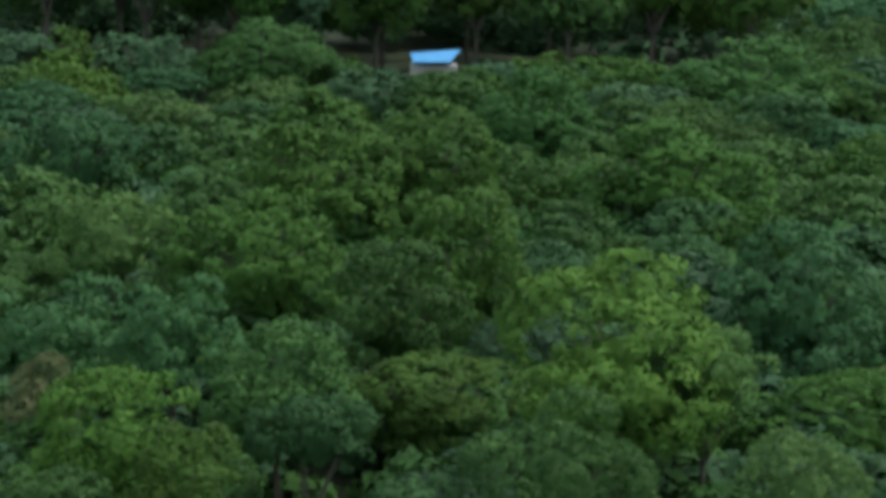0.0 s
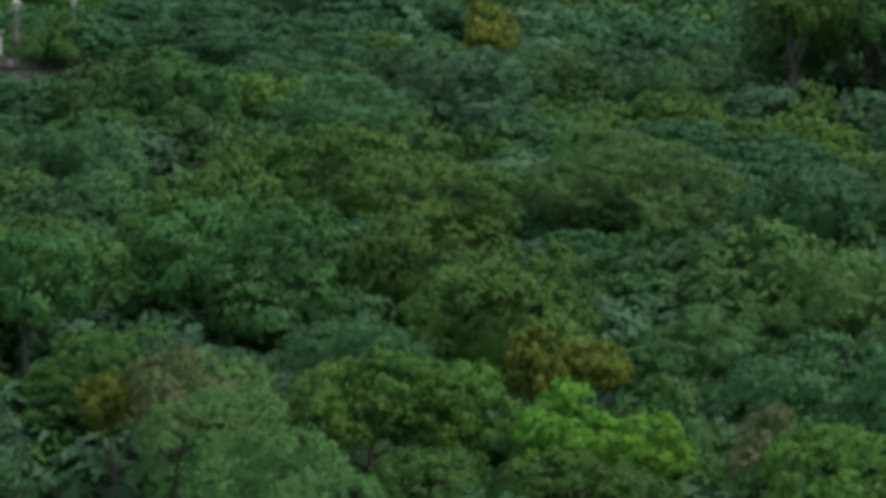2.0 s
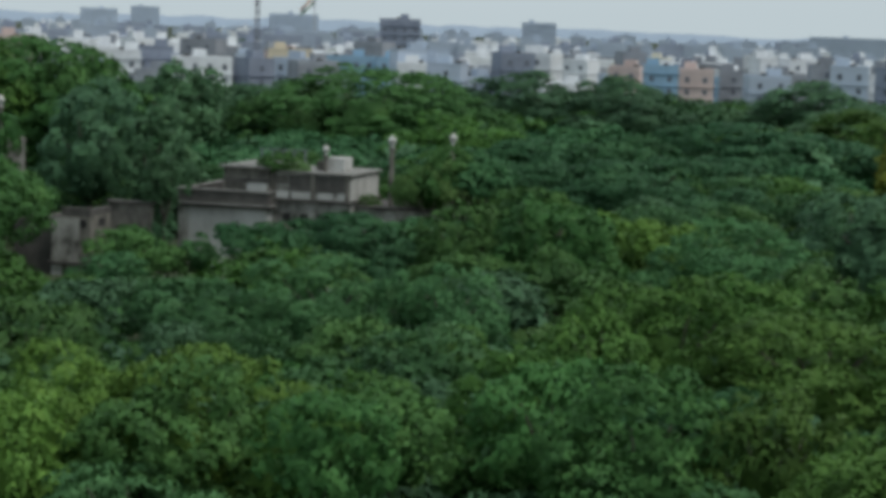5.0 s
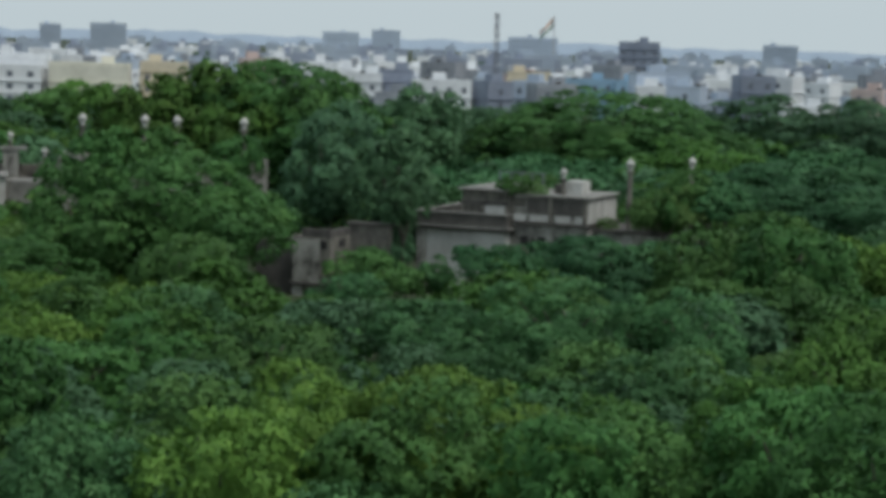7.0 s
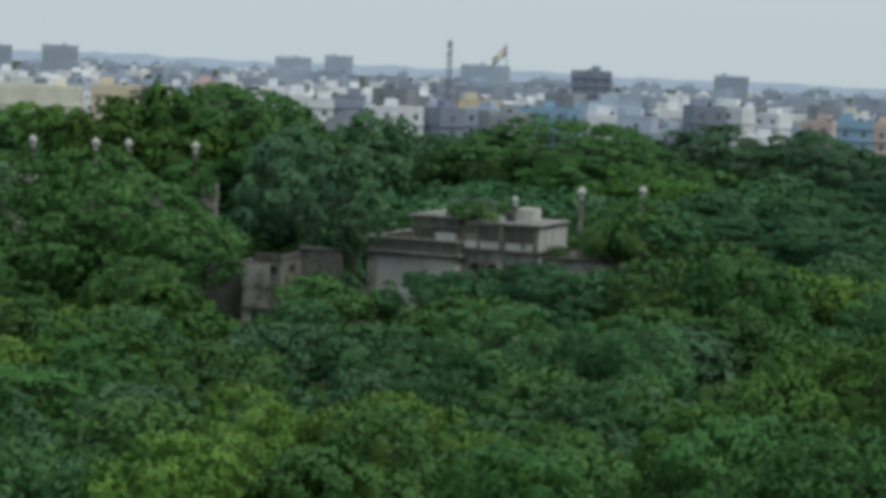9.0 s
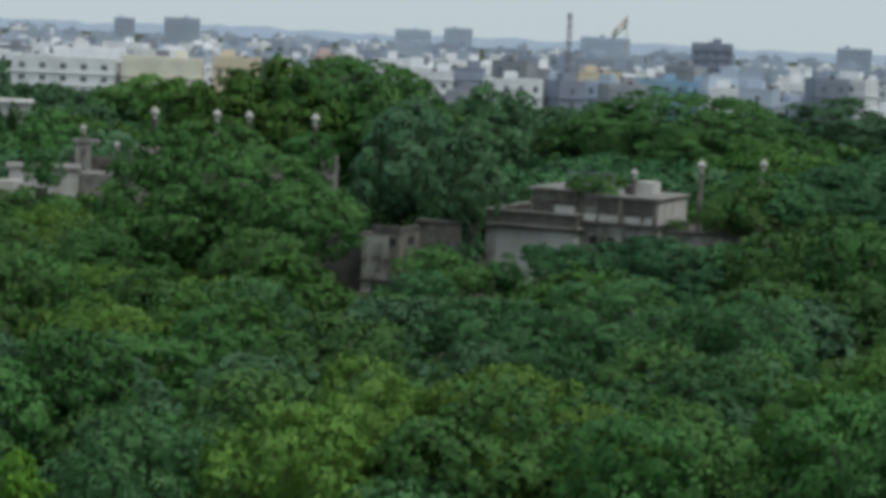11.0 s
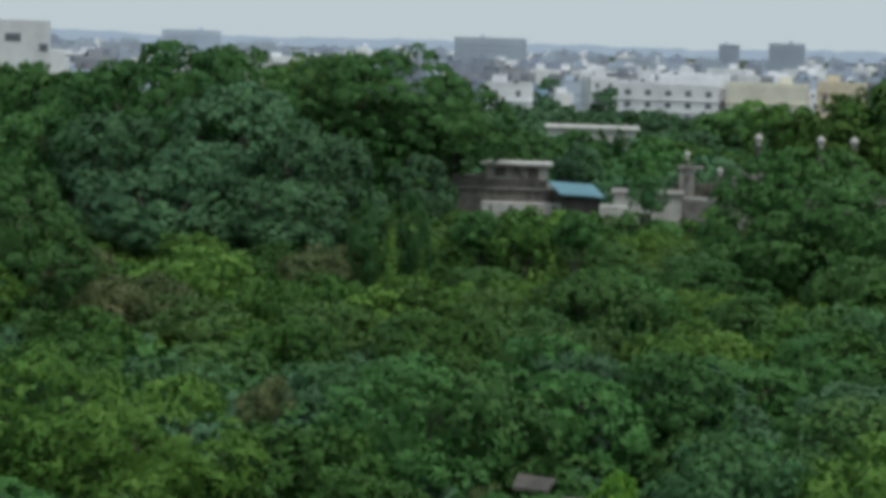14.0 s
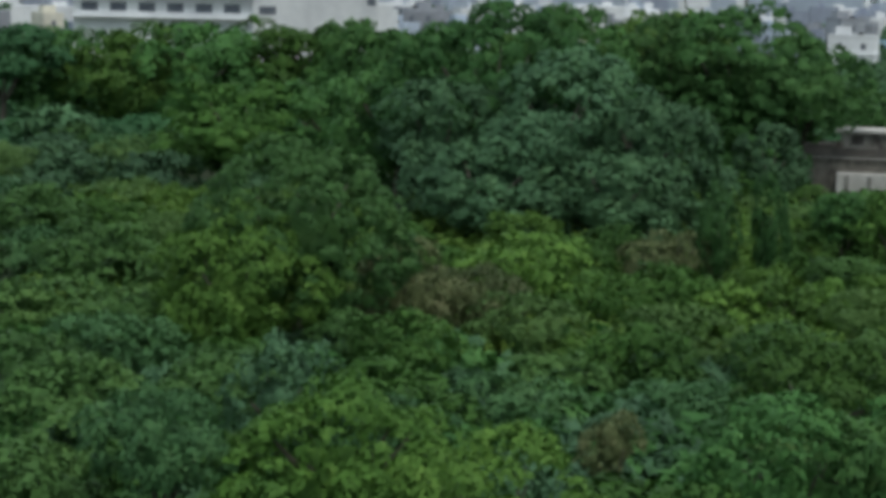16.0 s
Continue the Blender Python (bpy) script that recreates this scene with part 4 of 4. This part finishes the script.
parapet(bm, -7.8, 0, 2.6, 10, 7.204, 0.9, 0.25)
part("parapet", bm, M["soot"], compound)
part("rooftop_cabin", bmbox(-4.2, 2.8, 7.22, 2.7, 7.4, 9.5), M["plaster"], compound, "pale rooftop cabin")
part("cabin_slab", bmbox(-4.7, 2.3, 9.504, 3.2, 7.9, 9.75), M["pale"], compound)
part("cabin_door", bmbox(0.5, 2.74, 7.5, 1.7, 2.82, 9.2), M["soot"], compound)
part("cabin_window", bmbox(-3.1, 2.74, 8.3, -1.9, 2.82, 9.2), M["soot"], compound)
part("outhouse", bmbox(-7.4, 3.2, 7.22, -5.0, 6.5, 8.1), M["soot"], compound)
part("outhouse_slab", bmbox(-7.9, 2.9, 8.104, -4.72, 6.8, 8.25), M["terrace"], compound)
part("front_room", bmbox(-4.4, -2.0, 0, 5.2, -0.01, 5.7), M["pale"], compound, "pale front room")
for x_ in (-3.4, -1.2, 1.4, 3.4):
    part("front_pillar", bmbox(x_ - 0.2, -2.12, 3.4, x_ + 0.2, -2.003, 5.5), M["terrace"], compound)
tagged(compound, "dark old building with a pale rooftop cabin", "building")

shed = new("metal_roofed_shed")
shed.matrix_basis = pose(-56.0, 222.2, 0, 0, 0, 13)
part("wall", bmbox(-1.7, 0.2, 0, 2.3, 4.0, 6.6), M["soot"], shed)
bm = bmesh.new()
pts_ = [(-1.9, -0.6, 6.95), (2.9, -0.6, 6.75), (1.5, 4.4, 7.75), (-3.4, 4.4, 7.95)]
v0 = [bm.verts.new(q) for q in pts_]
v1 = [bm.verts.new((q[0], q[1], q[2] + 0.12)) for q in pts_]
bm.faces.new(v0[::-1])
bm.faces.new(v1)
for i in range(4):
    bm.faces.new((v0[i], v0[(i + 1) % 4], v1[(i + 1) % 4], v1[i]))
part("roof", bm, M["tealroof"], shed, "teal sheet-metal roof")
tagged(shed, "pale shed with a sloping teal metal roof", "shed")

annex = new("annex_building")
annex.matrix_basis = pose(-47.6, 225, 0, 0, 0, 12)
part("wall", bmbox(-5.0, 0, 0, 2.2, 7, 7.1), M["pale"], annex)
part("roof_slab", bmbox(-5.3, -0.3, 7.104, 2.5, 7.3, 7.35), M["terrace"], annex)
part("low_wing", bmbox(2.52, 0.8, 0, 12.5, 6.4, 6.7), M["terrace"], annex)
part("porch", bmbox(-6.4, -3.0, 0, -0.4, -0.32, 6.0), M["pale"], annex)
part("porch_opening", bmbox(-2.2, -3.04, 3.6, -0.9, -2.97, 5.4), M["hole"], annex)
tagged(annex, "low pale annex with a flat weathered roof", "building")

hall = new("white_hall")
hall.matrix_basis = pose(-86.4, 351, 0, 0, 0, 14)
part("wall", bmbox(-7.4, 0, 0, 7.4, 10, 8.8), M["pale"], hall)
part("roof_slab", bmbox(-8, -0.5, 8.804, 8, 10.5, 9.15), M["pale"], hall)
part("veranda", bmbox(-4.0, -0.05, 6.6, -1.0, 0.03, 8.3), M["hole"], hall, "shaded veranda opening")
tagged(hall, "white flat-roofed hall among trees", "building")

# ---- blue roof in the wood, pale slab by the clearing ----
blue = new("blue_roofed_hut")
blue.matrix_basis = pose(116.6, 146.4, 0, 0, 0, -38)
part("wall", bmbox(-2.2, 0, 0, 2.2, 3.5, 5.1), M["pale"], blue)
bm = bmesh.new()
v0 = [bm.verts.new(q) for q in ((-1.9, -0.6, 5.35), (1.6, -0.6, 5.5), (2.5, 3.9, 6.3), (-2.4, 3.9, 5.8))]
v1 = [bm.verts.new(v_.co + Vector((0, 0, 0.12))) for v_ in v0]
bm.faces.new(v0[::-1])
bm.faces.new(v1)
for i in range(4):
    bm.faces.new((v0[i], v0[(i + 1) % 4], v1[(i + 1) % 4], v1[i]))
part("roof", bm, M["bluesheet"], blue, "bright blue sheet roof")
tagged(blue, "small hut with a bright blue sheet roof", "hut")

warehouse = new("blue_roofed_warehouse")
warehouse.matrix_basis = pose(170.8, 419.5, 0, 0, 0, -22)
part("wall", bmbox(-9, 0, 0, 14, 12, 7.6), M["pale"], warehouse)
bm = bmesh.new()
v0 = [bm.verts.new(q) for q in ((-9.5, -0.6, 7.7), (14.5, -0.6, 7.7), (14.5, 12.6, 9.5), (-9.5, 12.6, 9.5))]
v1 = [bm.verts.new(v_.co + Vector((0, 0, 0.15))) for v_ in v0]
bm.faces.new(v0[::-1])
bm.faces.new(v1)
for i in range(4):
    bm.faces.new((v0[i], v0[(i + 1) % 4], v1[(i + 1) % 4], v1[i]))
part("roof", bm, M["bluesheet"], warehouse, "bright blue sheet roof")
tagged(warehouse, "long pale warehouse with a blue sheet roof", "warehouse")

hut = new("broken_roofed_hut")
hut.matrix_basis = pose(-24.3, 90.2, 0, 0, 0, 12)
part("wall", bmbox(-0.6, 0.4, 0, 0.6, 1.4, 3.1), M["soot"], hut)
bm = bmesh.new()
v0 = [bm.verts.new(q) for q in ((-0.9, -0.1, 3.35), (0.6, 0.0, 3.2), (0.95, 1.5, 3.45), (-0.8, 1.6, 3.6))]
v1 = [bm.verts.new(v_.co + Vector((0, 0, 0.16))) for v_ in v0]
bm.faces.new(v0[::-1])
bm.faces.new(v1)
for i in range(4):
    bm.faces.new((v0[i], v0[(i + 1) % 4], v1[(i + 1) % 4], v1[i]))
part("roof_slab", bm, M["soot"], hut, "tilted grey concrete slab")
part("fallen_wall", bmbox(1.3, 0.4, 0, 2.9, 1.8, 2.7), M["terrace"], hut)
tagged(hut, "tumbledown hut with a tilted grey concrete slab", "hut")
for i, (x_, y_, h_, r_) in enumerate(((-22.6, 87.4, 2.3, 1.6), (-25.2, 87.2, 2.4, 1.5), (-20.9, 89.4, 3.2, 1.5), (-23.4, 84.9, 2.4, 1.9), (-26.6, 90.6, 3.3, 1.4))):
    tree("brown", x_, y_, h_, r_)
